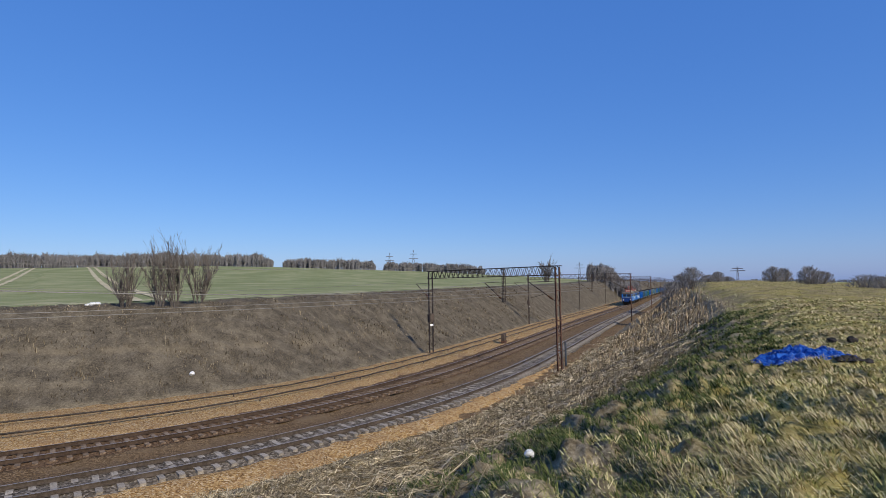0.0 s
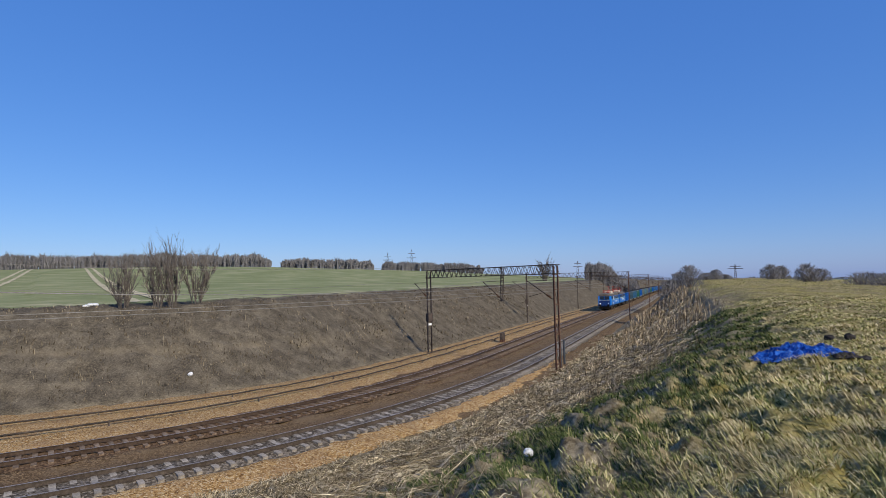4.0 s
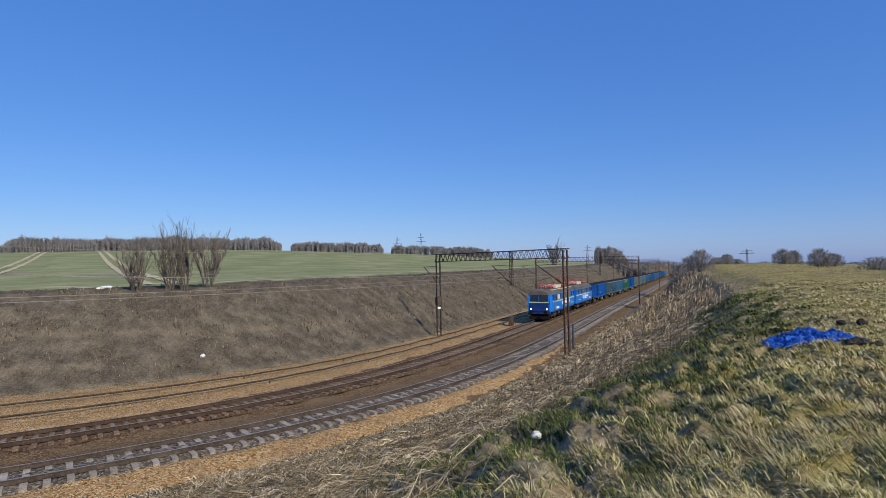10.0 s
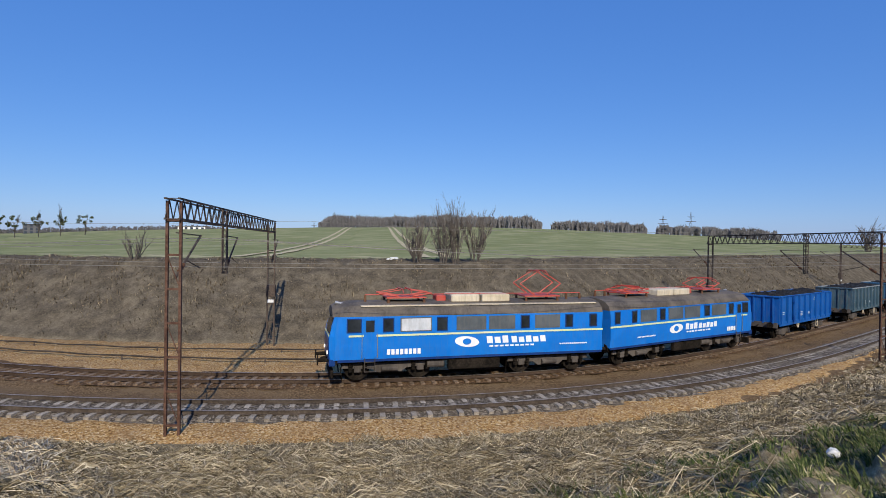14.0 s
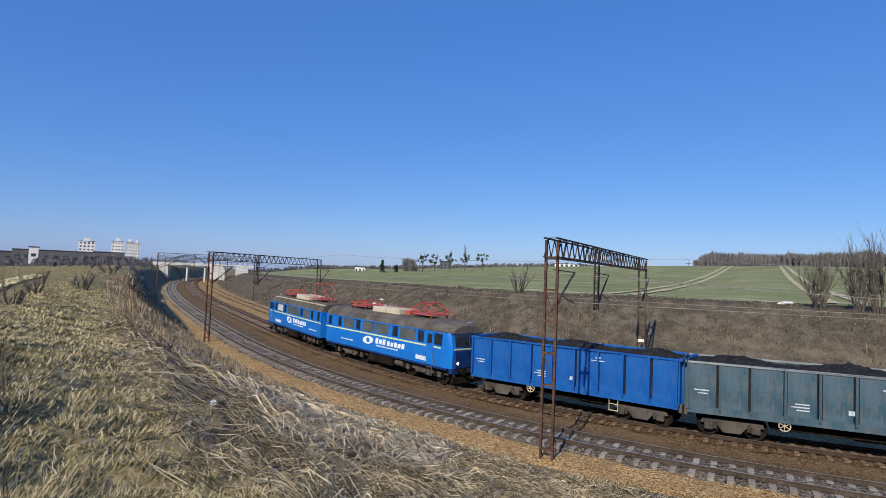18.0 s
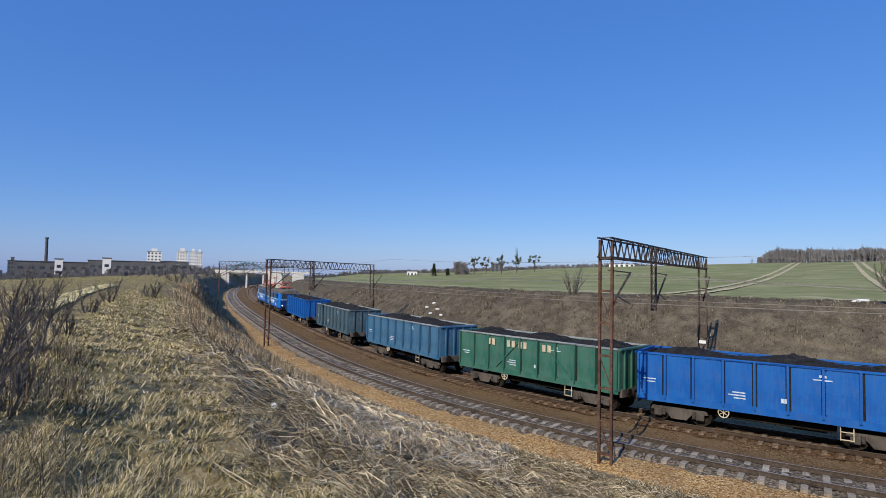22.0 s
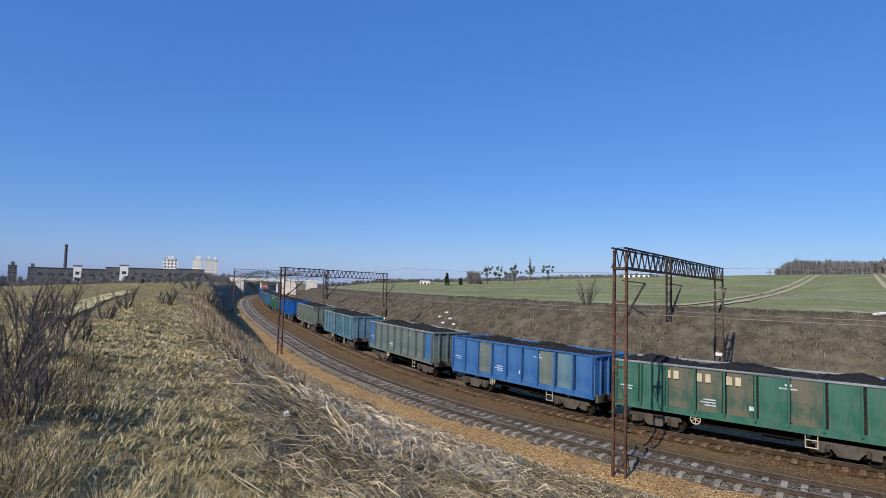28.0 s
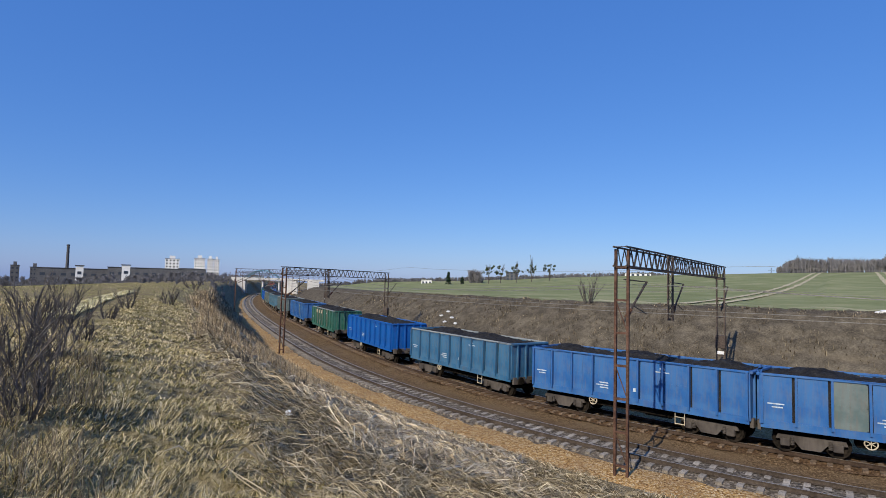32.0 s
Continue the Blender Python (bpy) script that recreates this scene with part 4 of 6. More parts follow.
    make_bogie(lo, 4.2, WHEEL_BIG, 0.6, 3.05, "loco")
    make_bogie(lo, -4.2, WHEEL_BIG, 0.6, 3.05, "loco")
    # roof gear
    part("resistor_housing", boxed(-2.15, -0.62, -0.75, 0.75, 3.66, 4.06, 0.06), P_CREAM, lo, "cream resistor housing")
    part("resistor_housing", boxed(-0.5, 1.0, -0.75, 0.75, 3.66, 4.06, 0.06), P_CREAM, lo, "cream resistor housing")
    part("walkway", boxed(-6.9, 5.6, 0.85, 1.2, 3.56, 3.62), P_CREAM, lo, "pale roof walkway")
    part("roof_box", boxed(1.2, 1.7, -0.4, 0.4, 3.68, 4.0, 0.04), P_RED, lo)
    make_pantograph(lo, 3.3, front_height, 3.7)
    make_pantograph(lo, -4.0, rear_height, 3.7)
    for x in (-6.4, -5.6, 5.3):
        part("roof_insulator", tubed((x, 0.3, 3.7), (x, 0.3, 4.05), 0.08, 0.06, 8), M_INSUL, lo)
    part("roof_busbar", tubed((-6.4, 0.3, 4.06), (5.3, 0.3, 4.06), 0.025), P_RED, lo)
    part("horn", tubed((6.3, 0.35, 3.62), (6.75, 0.35, 3.7), 0.05, 0.1, 8), P_STEEL, lo)
    # emblem and lettering stand as plain shapes
    for sy in (-1, 1):
        bm = bmesh.new()
        n = 20
        xo = 0.4 if sy > 0 else -1.4
        oval = [(xo + 0.62 * math.cos(6.283 * k / n) + 0.12 * math.sin(6.283 * k / n), 1.80 + 0.27 * math.sin(6.283 * k / n)) for k in range(n)]
        prism(bm, oval, sy * 1.492 - 0.006, sy * 1.492 + 0.006)
        em = part("emblem", bm, P_MARK, lo, "white oval emblem")
        bm = bmesh.new()
        prism(bm, [(xo + 0.22 * math.cos(6.283 * k / 12), 1.80 + 0.16 * math.sin(6.283 * k / 12)) for k in range(12)], sy * 1.496 - 0.006, sy * 1.496 + 0.006)
        part("emblem_eye", bm, P_LOCO, em)
        words = ((-1.80, -0.55, 3, 1.68, 2.04, "lettering"), (-3.85, -1.88, 5, 1.68, 2.0, "lettering"), (-3.2, -0.7, 9, 1.50, 1.58, "small_lettering"), (2.75, 4.45, 8, 1.30, 1.56, "running_marks"), (-6.2, -4.6, 14, 1.5, 1.57, "data_marks")) if sy > 0 else \
            ((-0.5, 0.75, 3, 1.68, 2.04, "lettering"), (0.83, 2.8, 5, 1.68, 2.0, "lettering"), (-0.4, 2.1, 9, 1.50, 1.58, "small_lettering"), (3.9, 5.4, 8, 1.30, 1.56, "running_marks"), (-4.9, -3.3, 14, 1.5, 1.57, "data_marks"))
        for (a, b, n2, z0, z1, nm) in words:
            w = (b - a) / n2
            y = sy * 1.494
            if nm != "lettering":
                bm = bmesh.new()
                for k in range(n2):
                    box(bm, a + k * w, a + (k + 0.72) * w, y - 0.006, y + 0.006, z0, z1)
                part(nm, bm, P_MARK, lo, "white writing as plain bars")
                continue
            for k in range(n2):
                x, e, lean = a + k * w, a + (k + 0.74) * w, 0.04
                top = z1 - 0.05 * (k % 2)
                shape = [(x, z0), (e, z0), (e + lean, top), (x + lean, top)]
                part("letter_shape", prism(bmesh.new(), shape, y - 0.006, y + 0.006), P_MARK, lo, "white plain bar in place of lettering")
    return lo


# open wagons: meshes that all of them share
HALF, WID, ZF, ZT = 5.45, 1.43, 1.12, 3.18
BAY = 2 * HALF / 9


def corrugated_panel():
    bm = boxed(0.10, BAY - 0.10, -0.02, 0.02, ZF + 0.16, ZT - 0.1)
    return bm


W_PANEL = mesh_of("side_panel", corrugated_panel())
_bm = boxed(-0.045, 0.045, -0.03, 0.15, ZF + 0.04, ZT - 0.06)
W_RIB = mesh_of("rib", _bm)
_bm = boxed(-HALF, HALF, -0.05, 0.07, ZT - 0.1, ZT, 0.02)
W_TOP = mesh_of("top_rail", _bm)
_bm = boxed(-HALF, HALF, -0.04, 0.06, ZF - 0.14, ZF + 0.16)
W_SILL = mesh_of("side_sill", _bm)
_bm = boxed(-0.04, 0.04, -WID, WID, ZF, ZT)
W_END = mesh_of("end_wall", _bm)
W_POST = mesh_of("end_post", boxed(0.0, 0.13, -0.05, 0.05, ZF, ZT - 0.13))
W_ERAIL = mesh_of("end_rail", boxed(0.0, 0.14, -WID, WID, ZT - 0.12, ZT, 0.02))
W_FLOOR = mesh_of("floor", boxed(-HALF, HALF, -WID, WID, ZF - 0.1, ZF + 0.02))
_bm = boxed(-HALF, HALF, -0.28, 0.28, 0.78, ZF - 0.1)
for _px in (-3.0, 0.0, 3.0):
    box(_bm, _px - 0.06, _px + 0.06, -1.2, 1.2, 0.9, ZF - 0.1)
W_FRAME = mesh_of("underframe", _bm)
_bm = boxed(-2.2, 2.2, -0.34, 0.34, 0.46, 0.80, 0.03)                  # brake rigging, cylinder and reservoir; the solid block stands in for underfloor shade
tube(_bm, (-1.9, 0.75, 0.66), (-0.7, 0.75, 0.66), 0.2, None, 10)
tube(_bm, (0.9, -0.7, 0.68), (1.7, -0.7, 0.68), 0.17, None, 10)
for _px in (-1.9, -0.2, 1.8):
    tube(_bm, (_px, -1.1, 0.62), (_px, 1.1, 0.62), 0.05, None, 6)
for _py in (-0.95, 0.95):
    tube(_bm, (-2.2, _py, 0.6), (2.2, _py, 0.6), 0.035, None, 6)
W_BRAKE = mesh_of("brake_gear", _bm)
W_BEAM = mesh_of("buffer_beam", boxed(-0.07, 0.07, -1.3, 1.3, 0.82, ZF + 0.1, 0.015))
W_BUFFER = mesh_of("buffer", tube(tubed((0, 0, 0), (0.19, 0, 0), 0.11, 0.09, 10), (0.19, 0, 0), (0.25, 0, 0), 0.23, 0.21, 14))
W_HAND = sweep([(0.21 * math.cos(6.2832 * k / 16), 0, 0.21 * math.sin(6.2832 * k / 16)) for k in range(17)], 0.026, 5)
W_SPOKE = mesh_of("spoke", tubed((-0.2, 0, 0), (0.2, 0, 0), 0.02, None, 4))
_bm = tubed((0, 0, 0), (0, 0, 0.62), 0.02)
tube(_bm, (0.42, 0, 0), (0.42, 0, 0.62), 0.02)
tube(_bm, (0, 0, 0.03), (0.42, 0, 0.03), 0.025)
tube(_bm, (0, 0, 0.33), (0.42, 0, 0.33), 0.022)
W_STEP = mesh_of("shunter_step", _bm)
_bm = boxed(0.05, 0.10, -0.02, 0.03, ZF + 0.2, ZT - 0.15)
box(_bm, BAY / 2 - 0.025, BAY / 2 + 0.025, -0.02, 0.03, ZF + 0.2, ZT - 0.15)
box(_bm, BAY - 0.10, BAY - 0.05, -0.02, 0.03, ZF + 0.2, ZT - 0.15)
box(_bm, 0.05, BAY - 0.05, -0.02, 0.03, ZF + 1.0, ZF + 1.06)
W_DOORBARS = mesh_of("door_frame", _bm)


def coal_mesh(seed):
    rng = np.random.RandomState(seed)
    nx, ny = 72, 18
    xs, ys = np.linspace(-HALF + 0.05, HALF - 0.05, nx), np.linspace(-WID + 0.05, WID - 0.05, ny)
    X, Y = np.meshgrid(xs, ys, indexing="ij")
    heap = 0.34 * np.clip(1 - (Y / 1.3) ** 2, 0, 1) * (0.55 + 0.45 * np.cos(X * 2 * math.pi / 4.2 + seed))
    Z = ZT - 0.14 + heap * np.clip((HALF - abs(X)) / 1.2, 0, 1) + rng.normal(0, 0.035, X.shape)
    V = np.column_stack([X.ravel(), Y.ravel(), Z.ravel()])
    i, j = np.meshgrid(np.arange(nx - 1), np.arange(ny - 1), indexing="ij")
    i, j = i.ravel(), j.ravel()
    q = np.stack([i * ny + j, (i + 1) * ny + j, (i + 1) * ny + j + 1, i * ny + j + 1], 1).tolist()
    # sides down to the floor
    b = len(V)
    edge = [(0, 0), (nx - 1, 0), (nx - 1, ny - 1), (0, ny - 1)]
    V = np.vstack([V, [(xs[a], ys[c], ZF + 0.02) for a, c in edge]])
    for e in range(4):
        a, c = edge[e], edge[(e + 1) % 4]
        n = max(abs(a[0] - c[0]), abs(a[1] - c[1]))
        line = [(a[0] + (c[0] - a[0]) * t // n) * ny + a[1] + (c[1] - a[1]) * t // n for t in range(n + 1)]
        q.append(line[::-1] + [b + e, b + (e + 1) % 4])
    return from_arrays("coal_heap", V, q)


COAL = [coal_mesh(k) for k in range(3)]
M_COAL = surf("coal", (0.010, 0.010, 0.011), (0.022, 0.021, 0.021), (0.05, 0.048, 0.045), 2.5, 16, 0.75, 0, 0.9, 0.06)

TONES = {
    "royal": ((0.003, 0.085, 0.34), (0.006, 0.105, 0.38), 0.15, 0.04),
    "blue": ((0.022, 0.11, 0.32), (0.045, 0.15, 0.36), 0.3, 0.08),
    "teal": ((0.025, 0.115, 0.23), (0.05, 0.155, 0.27), 0.4, 0.1),
    "pale": ((0.065, 0.165, 0.235), (0.12, 0.225, 0.28), 0.45, 0.12),
    "slate": ((0.035, 0.08, 0.115), (0.06, 0.12, 0.16), 0.5, 0.12),
    "olive": ((0.10, 0.14, 0.13), (0.18, 0.215, 0.19), 0.6, 0.2),
    "green": ((0.02, 0.11, 0.08), (0.04, 0.14, 0.105), 0.35, 0.1),
    "dull": ((0.095, 0.14, 0.14), (0.15, 0.19, 0.185), 0.5, 0.12),
    "worn": ((0.035, 0.09, 0.068), (0.13, 0.125, 0.09), 0.5, 0.25),
}
P_DUST = paint("coal_dusted_rail", (0.20, 0.23, 0.235), (0.28, 0.305, 0.30), 0.4, 0.1, 0.7)
PAINTS = {k: paint("wagon_" + k, *v) for k, v in TONES.items()}
# main tone, tones of single bays (numbered from the leading end), writing, words for the label
WAGONS = [
    ("royal", {}, "few", "bright blue open coal wagon, freshly painted"),
    ("slate", {}, "few", "dirty slate-grey open coal wagon with faded blue panels"),
    ("teal", {}, "few", "faded teal-blue open coal wagon streaked with dust"),
    ("green", {}, "big", "dark green open coal wagon with cream lettering"),
    ("royal", {}, "few", "blue open coal wagon with white markings"),
    ("olive", {5: "dull"}, "few", "weathered grey-green open coal wagon with brown stains"),
    ("pale", {5: "teal", 7: "teal"}, "few", "pale weathered blue open coal wagon"),
    ("dull", {0: "blue", 8: "blue"}, "few", "grey-teal open coal wagon with bright blue end panels"),
    ("blue", {2: "dull", 6: "dull", 7: "pale"}, "few", "blue open coal wagon with unpainted grey doors"),
    ("green", {3: "worn", 4: "worn", 2: "worn", 6: "worn"}, "big", "patched dark green open coal wagon with cream lettering"),
    ("royal", {}, "few", "glossy bright blue open coal wagon"),
    ("teal", {}, "few", "dusty blue open coal wagon"),
    ("blue", {}, "few", "blue open coal wagon with white markings"),
    ("blue", {2: "dull", 7: "dull", 8: "pale"}, "few", "blue open coal wagon with pale grey doors"),
    ("slate", {}, "few", "dirty slate-grey open coal wagon"), ("royal", {}, "few", "bright blue open coal wagon"),
    ("blue", {}, "few", "blue open coal wagon"), ("olive", {}, "few", "weathered grey-green open coal wagon"),
]


def build_wagon(k):
    tone, bays, text, label = WAGONS[k]
    main = PAINTS[tone]
    w = thing("coal_wagon", label, "freight wagon", group="coal wagons")
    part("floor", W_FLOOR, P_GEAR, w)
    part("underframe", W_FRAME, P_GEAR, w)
    part("brake_gear", W_BRAKE, P_GEAR, w, "brake rigging and reservoir, with a black block added as underfloor shade")
    for sy in (-1, 1):
        turn = 0 if sy > 0 else 180
        part("top_rail", W_TOP, main if tone in ("royal", "blue") else P_DUST, w, m=pose(0, sy * WID, 0, 0, 0, turn))
        part("side_sill", W_SILL, main, w, m=pose(0, sy * WID, 0, 0, 0, turn))
        for b in range(9):
            # bay 0 leads
            x = HALF - (b + 1) * BAY
            mat = PAINTS[bays[b]] if b in bays else main
            pn = part("side_panel", W_PANEL, mat, w, m=pose(x if sy > 0 else x + BAY, sy * WID, 0, 0, 0, turn))
            if b in (2, 6):
                part("door_frame", W_DOORBARS, mat, pn)
        for b in range(10):
            part("rib", W_RIB, main, w, m=pose(-HALF + 0.06 + b * (2 * HALF - 0.12) / 9, sy * WID, 0, 0, 0, turn))
        bw = part("brake_wheel", W_HAND, P_CREAM, w, "pale brake handwheel", m=pose(2.2 * sy - 0.4, sy * 1.42, 0.86))
        for ang in (30, 90, 150):
            part("spoke", W_SPOKE, P_CREAM, bw, m=pose(0, 0, 0, 0, ang, 0))
        part("shunter_step", W_STEP, P_CREAM, w, m=pose(-2.75 if sy > 0 else 2.35, sy * 1.38, 0.42))
        for (a, b, n, z0, z1) in ((0.95, 1.45, 4, 1.78, 1.83), (0.95, 1.6, 6, 1.66, 1.71), (0.95, 1.4, 5, 1.54, 1.59), (-0.6, -0.35, 1, 1.58, 1.76), (4.6, 5.2, 5, 1.95, 2.0), (4.65, 5.05, 3, 1.82, 1.87), (-2.1, -1.45, 7, 2.64, 2.69), (-1.9, -1.65, 1, 2.76, 2.86)):
            part("stencil_line", boxed(a, b, sy * (WID + 0.026) - 0.008, sy * (WID + 0.026) + 0.008, z0, z1), P_STEN, w, "white stencilled line as a plain bar")
        if text == "big":
            bm = bmesh.new()
            for q, x in enumerate((3.1, 2.75, 1.75, 1.4, 0.55, 0.2) if k == 9 else (3.1, 2.75, 1.6, 1.25, 0.75, 0.4, -0.9, -1.25)):
                z0 = 2.55
                y = sy * (WID + 0.09)
                box(bm, x - 0.26, x - 0.04, y - 0.01, y + 0.01, z0, z0 + 0.36)
            part("side_lettering", bm, P_CREAM, w, "cream lettering as plain shapes")
            if k == 3:
                part("diagonal_brace", tubed((2.4, sy * (WID + 0.06), ZF + 0.2), (0.6, sy * (WID + 0.06), ZT - 0.2), 0.05, None, 4), main, w)
                part("diagonal_brace", tubed((-2.8, sy * (WID + 0.06), ZF + 0.2), (-1.0, sy * (WID + 0.06), ZT - 0.2), 0.05, None, 4), main, w)
    for sx in (-1, 1):
        ew = part("end_wall", W_END, main, w, m=pose(sx * HALF, 0, 0, 0, 0, 0 if sx > 0 else 180))
        part("end_rail", W_ERAIL, main, ew)
        for y in (-1.0, -0.35, 0.35, 1.0):
            part("end_post", W_POST, main, ew, m=pose(0, y, 0))
        part("buffer_beam", W_BEAM, P_GEARD, w, m=pose(sx * (HALF + 0.05), 0, 0))
        for sy in (-1, 1):
            part("buffer", W_BUFFER, P_GEAR, w, m=pose(sx * (HALF + 0.05), sy * 0.875, 1.03, 0, 0, 0 if sx > 0 else 180))
        part("coupling", tubed((sx * HALF, 0, 1.0), (sx * (HALF + 0.34), 0, 0.93), 0.05), P_GEAR, w)
        make_bogie(w, sx * 3.7, WHEEL_SMALL, 0.45, 1.8, "wagon")
    return w


SPEED = 12.08
RUN_U = (-400, -165, -92.4, -68, -44, -32, -20, -7, 1.4, 8, 14.2, 22.4, 28.3, 36.4, 42.3, 50.5, 64.5, 78.6, 400)
RUN_S = (-395, -160, -99, -75.5, -49, -33, -18.5, -5.9, 1.2, 6.8, 12.2, 20, 25.6, 33.8, 40.3, 50.2, 67.3, 84.5, 470)


def run_s(t, back):
    """Where on the line a place of the train, 'back' metres behind its leading end, is at t seconds."""
    u = 40.5 + SPEED * (t - 17.0) - back
    return float(np.mean(np.interp(u + np.linspace(-4, 4, 9), RUN_U, RUN_S)))


def vehicle_rows(back, pivot, turned=False):
    rows = []
    for k in range(65):
        t = k * 0.5
        if back < 30:           # the two engines stay close-coupled
            s = (run_s(t, 7.97) + run_s(t, 23.9)) / 2 + 15.93 - back
        else:
            s = run_s(t, back)
        a, b = on_line(s + pivot, -SPACING), on_line(s - pivot, -SPACING)
        za, zb = float(rail_z(s + pivot)), float(rail_z(s - pivot))
        h = math.atan2(a[1] - b[1], a[0] - b[0])
        m = pose((a[0] + b[0]) / 2, (a[1] + b[1]) / 2, (za + zb) / 2, 0, -math.degrees(math.atan2(za - zb, 2 * pivot)), math.degrees(h))
        rows.append((t, m @ pose(0, 0, 0, 0, 0, 180) if turned else m))
    return rows


LOCOS = [(build_loco(0.25, 1.15, 1), 7.97, False), (build_loco(0.55, 0.2, 2), 23.9, True)]
TRAIN = []
for k in range(len(WAGONS)):
    back = 31.86 + 14.04 * (k + 0.5)
    TRAIN.append((build_wagon(k), back))
    heap = tagged(part("coal", COAL[k % 3], M_COAL), "heaped black coal filling an open wagon", "coal", "coal loads")
    TRAIN.append((heap, back))


# ---- grass, straw and scrub ----
def blades(name, x, y, z, length, lean, toward, width, material, label, category, curl=0.5, lying=0.0):
    """Many bent blades in one mesh: roots at x, y, z; each leans by 'lean' (radians) towards the bearing 'toward', or lies within 'lying' metres of the ground."""
    n = len(x)
    rng = np.random.RandomState(n % 9973)
    cx, cy = np.cos(toward), np.sin(toward)
    l1, l2 = lean * (1 - curl * 0.5), lean * (1 + curl * 0.6)
    mx, mz = length * 0.55 * np.sin(l1), length * 0.55 * np.cos(l1)
    tx, tz = mx + length * 0.45 * np.sin(l2), mz + length * 0.45 * np.cos(l2)
    side = toward + math.pi / 2 + rng.uniform(-0.9, 0.9, n)
    wx, wy = np.cos(side) * width / 2, np.sin(side) * width / 2
    V = np.empty((n, 5, 3))
    V[:, 0] = np.column_stack([x - wx, y - wy, z - 0.03])
    V[:, 1] = np.column_stack([x + wx, y + wy, z - 0.03])
    V[:, 2] = np.column_stack([x + cx * mx + wx * 0.8, y + cy * mx + wy * 0.8, z + mz])
    V[:, 3] = np.column_stack([x + cx * mx - wx * 0.8, y + cy * mx - wy * 0.8, z + mz])
    V[:, 4] = np.column_stack([x + cx * tx, y + cy * tx, z + np.maximum(tz, 0.02)])
    if lying:
        for k in (2, 3, 4):
            V[:, k, 2] = ground_z(V[:, k, 0], V[:, k, 1]) + relief(V[:, k, 0], V[:, k, 1])
        V[:, 2:4, 2] += rng.uniform(0.02, lying, n)[:, None]
        V[:, 4, 2] += rng.uniform(0.0, lying, n)
        roll = rng.uniform(-1.0, 1.0, n) * width * 0.8             # the stalks lie on their edges as often as flat
        V[:, (0, 3), 2] -= roll[:, None]
        V[:, (1, 2), 2] += roll[:, None]
    b = np.arange(n) * 5
    loops = np.column_stack([b, b + 1, b + 2, b + 3, b + 3, b + 2, b + 4]).ravel()
    starts = np.column_stack([np.arange(n) * 7, np.arange(n) * 7 + 4]).ravel()
    me = bpy.data.meshes.new(name)
    me.vertices.add(n * 5)
    me.vertices.foreach_set("co", V.ravel())
    me.loops.add(n * 7)
    me.loops.foreach_set("vertex_index", loops.astype(np.int32))
    me.polygons.add(n * 2)
    me.polygons.foreach_set("loop_start", starts.astype(np.int32))
    me.update(calc_edges=True)
    me.validate()
    me.materials.append(None)
    return tagged(part(name, me, material), label, category, kind="stuff")


def sown(seed, n, r0, r1, a0, a1, keep, power=0.5, per=9, spread=0.16):
    """Roots in tufts between two distances and bearings (degrees left of +y); keep(s, d, x, y) gives the chance of each tuft."""
    rng = np.random.RandomState(seed)
    k = n // per * 2
    r = (r0 ** power + (r1 ** power - r0 ** power) * rng.uniform(0, 1, k)) ** (1 / power)
    a = np.radians(rng.uniform(a0, a1, k))
    x, y = -np.sin(a) * r, np.cos(a) * r
    s, d = to_line(x, y)
    ok = rng.uniform(0, 1, k) < keep(s, d, x, y)
    x, y, r = x[ok][:n // per], y[ok][:n // per], r[ok][:n // per]
    t = np.repeat(np.arange(len(x)), per)
    sp = spread * (0.6 + r[t] * 0.03)
    ang = rng.uniform(0, 6.283, len(t))
    rad = np.sqrt(rng.uniform(0, 1, len(t))) * sp
    X, Y = x[t] + np.cos(ang) * rad, y[t] + np.sin(ang) * rad
    Z = ground_z(X, Y) + relief(X, Y)
    S, D = to_line(X, Y)
    return rng, X, Y, Z, np.hypot(X, Y), S, D, t, ang


def polar(az, r):
    a = math.radians(az)
    return -math.sin(a) * r, math.cos(a) * r


STRAW = blades_mat("straw", [(0.0, (0.055, 0.042, 0.024)), (0.32, (0.19, 0.149, 0.088)), (0.62, (0.38, 0.315, 0.205)), (1.0, (0.72, 0.625, 0.45))])
TURFB = blades_mat("turf_blades", [(0.0, (0.11, 0.12, 0.034)), (0.35, (0.28, 0.275, 0.09)), (0.65, (0.48, 0.43, 0.19)), (1.0, (0.74, 0.64, 0.38))])
TURFW = blades_mat("winter_grass", [(0.0, (0.085, 0.072, 0.026)), (0.3, (0.25, 0.21, 0.08)), (0.6, (0.44, 0.36, 0.175)), (1.0, (0.74, 0.62, 0.39))])
TURFS = blades_mat("tussock_straw", [(0.0, (0.09, 0.07, 0.03)), (0.28, (0.28, 0.225, 0.105)), (0.6, (0.50, 0.41, 0.22)), (1.0, (0.76, 0.65, 0.42))])
BANKB = blades_mat("bank_weed_stalks", [(0.0, (0.10, 0.073, 0.045)), (0.4, (0.28, 0.21, 0.13)), (0.75, (0.47, 0.365, 0.235)), (1.0, (0.66, 0.54, 0.36))])
PATHB = blades_mat("trodden_straw", [(0.0, (0.52, 0.46, 0.22)), (0.5, (0.70, 0.63, 0.36)), (1.0, (0.84, 0.77, 0.52))])
REEDB = blades_mat("bleached_reed", [(0.0, (0.14, 0.104, 0.06)), (0.4, (0.36, 0.29, 0.185)), (0.75, (0.58, 0.49, 0.34)), (1.0, (0.76, 0.67, 0.49))])
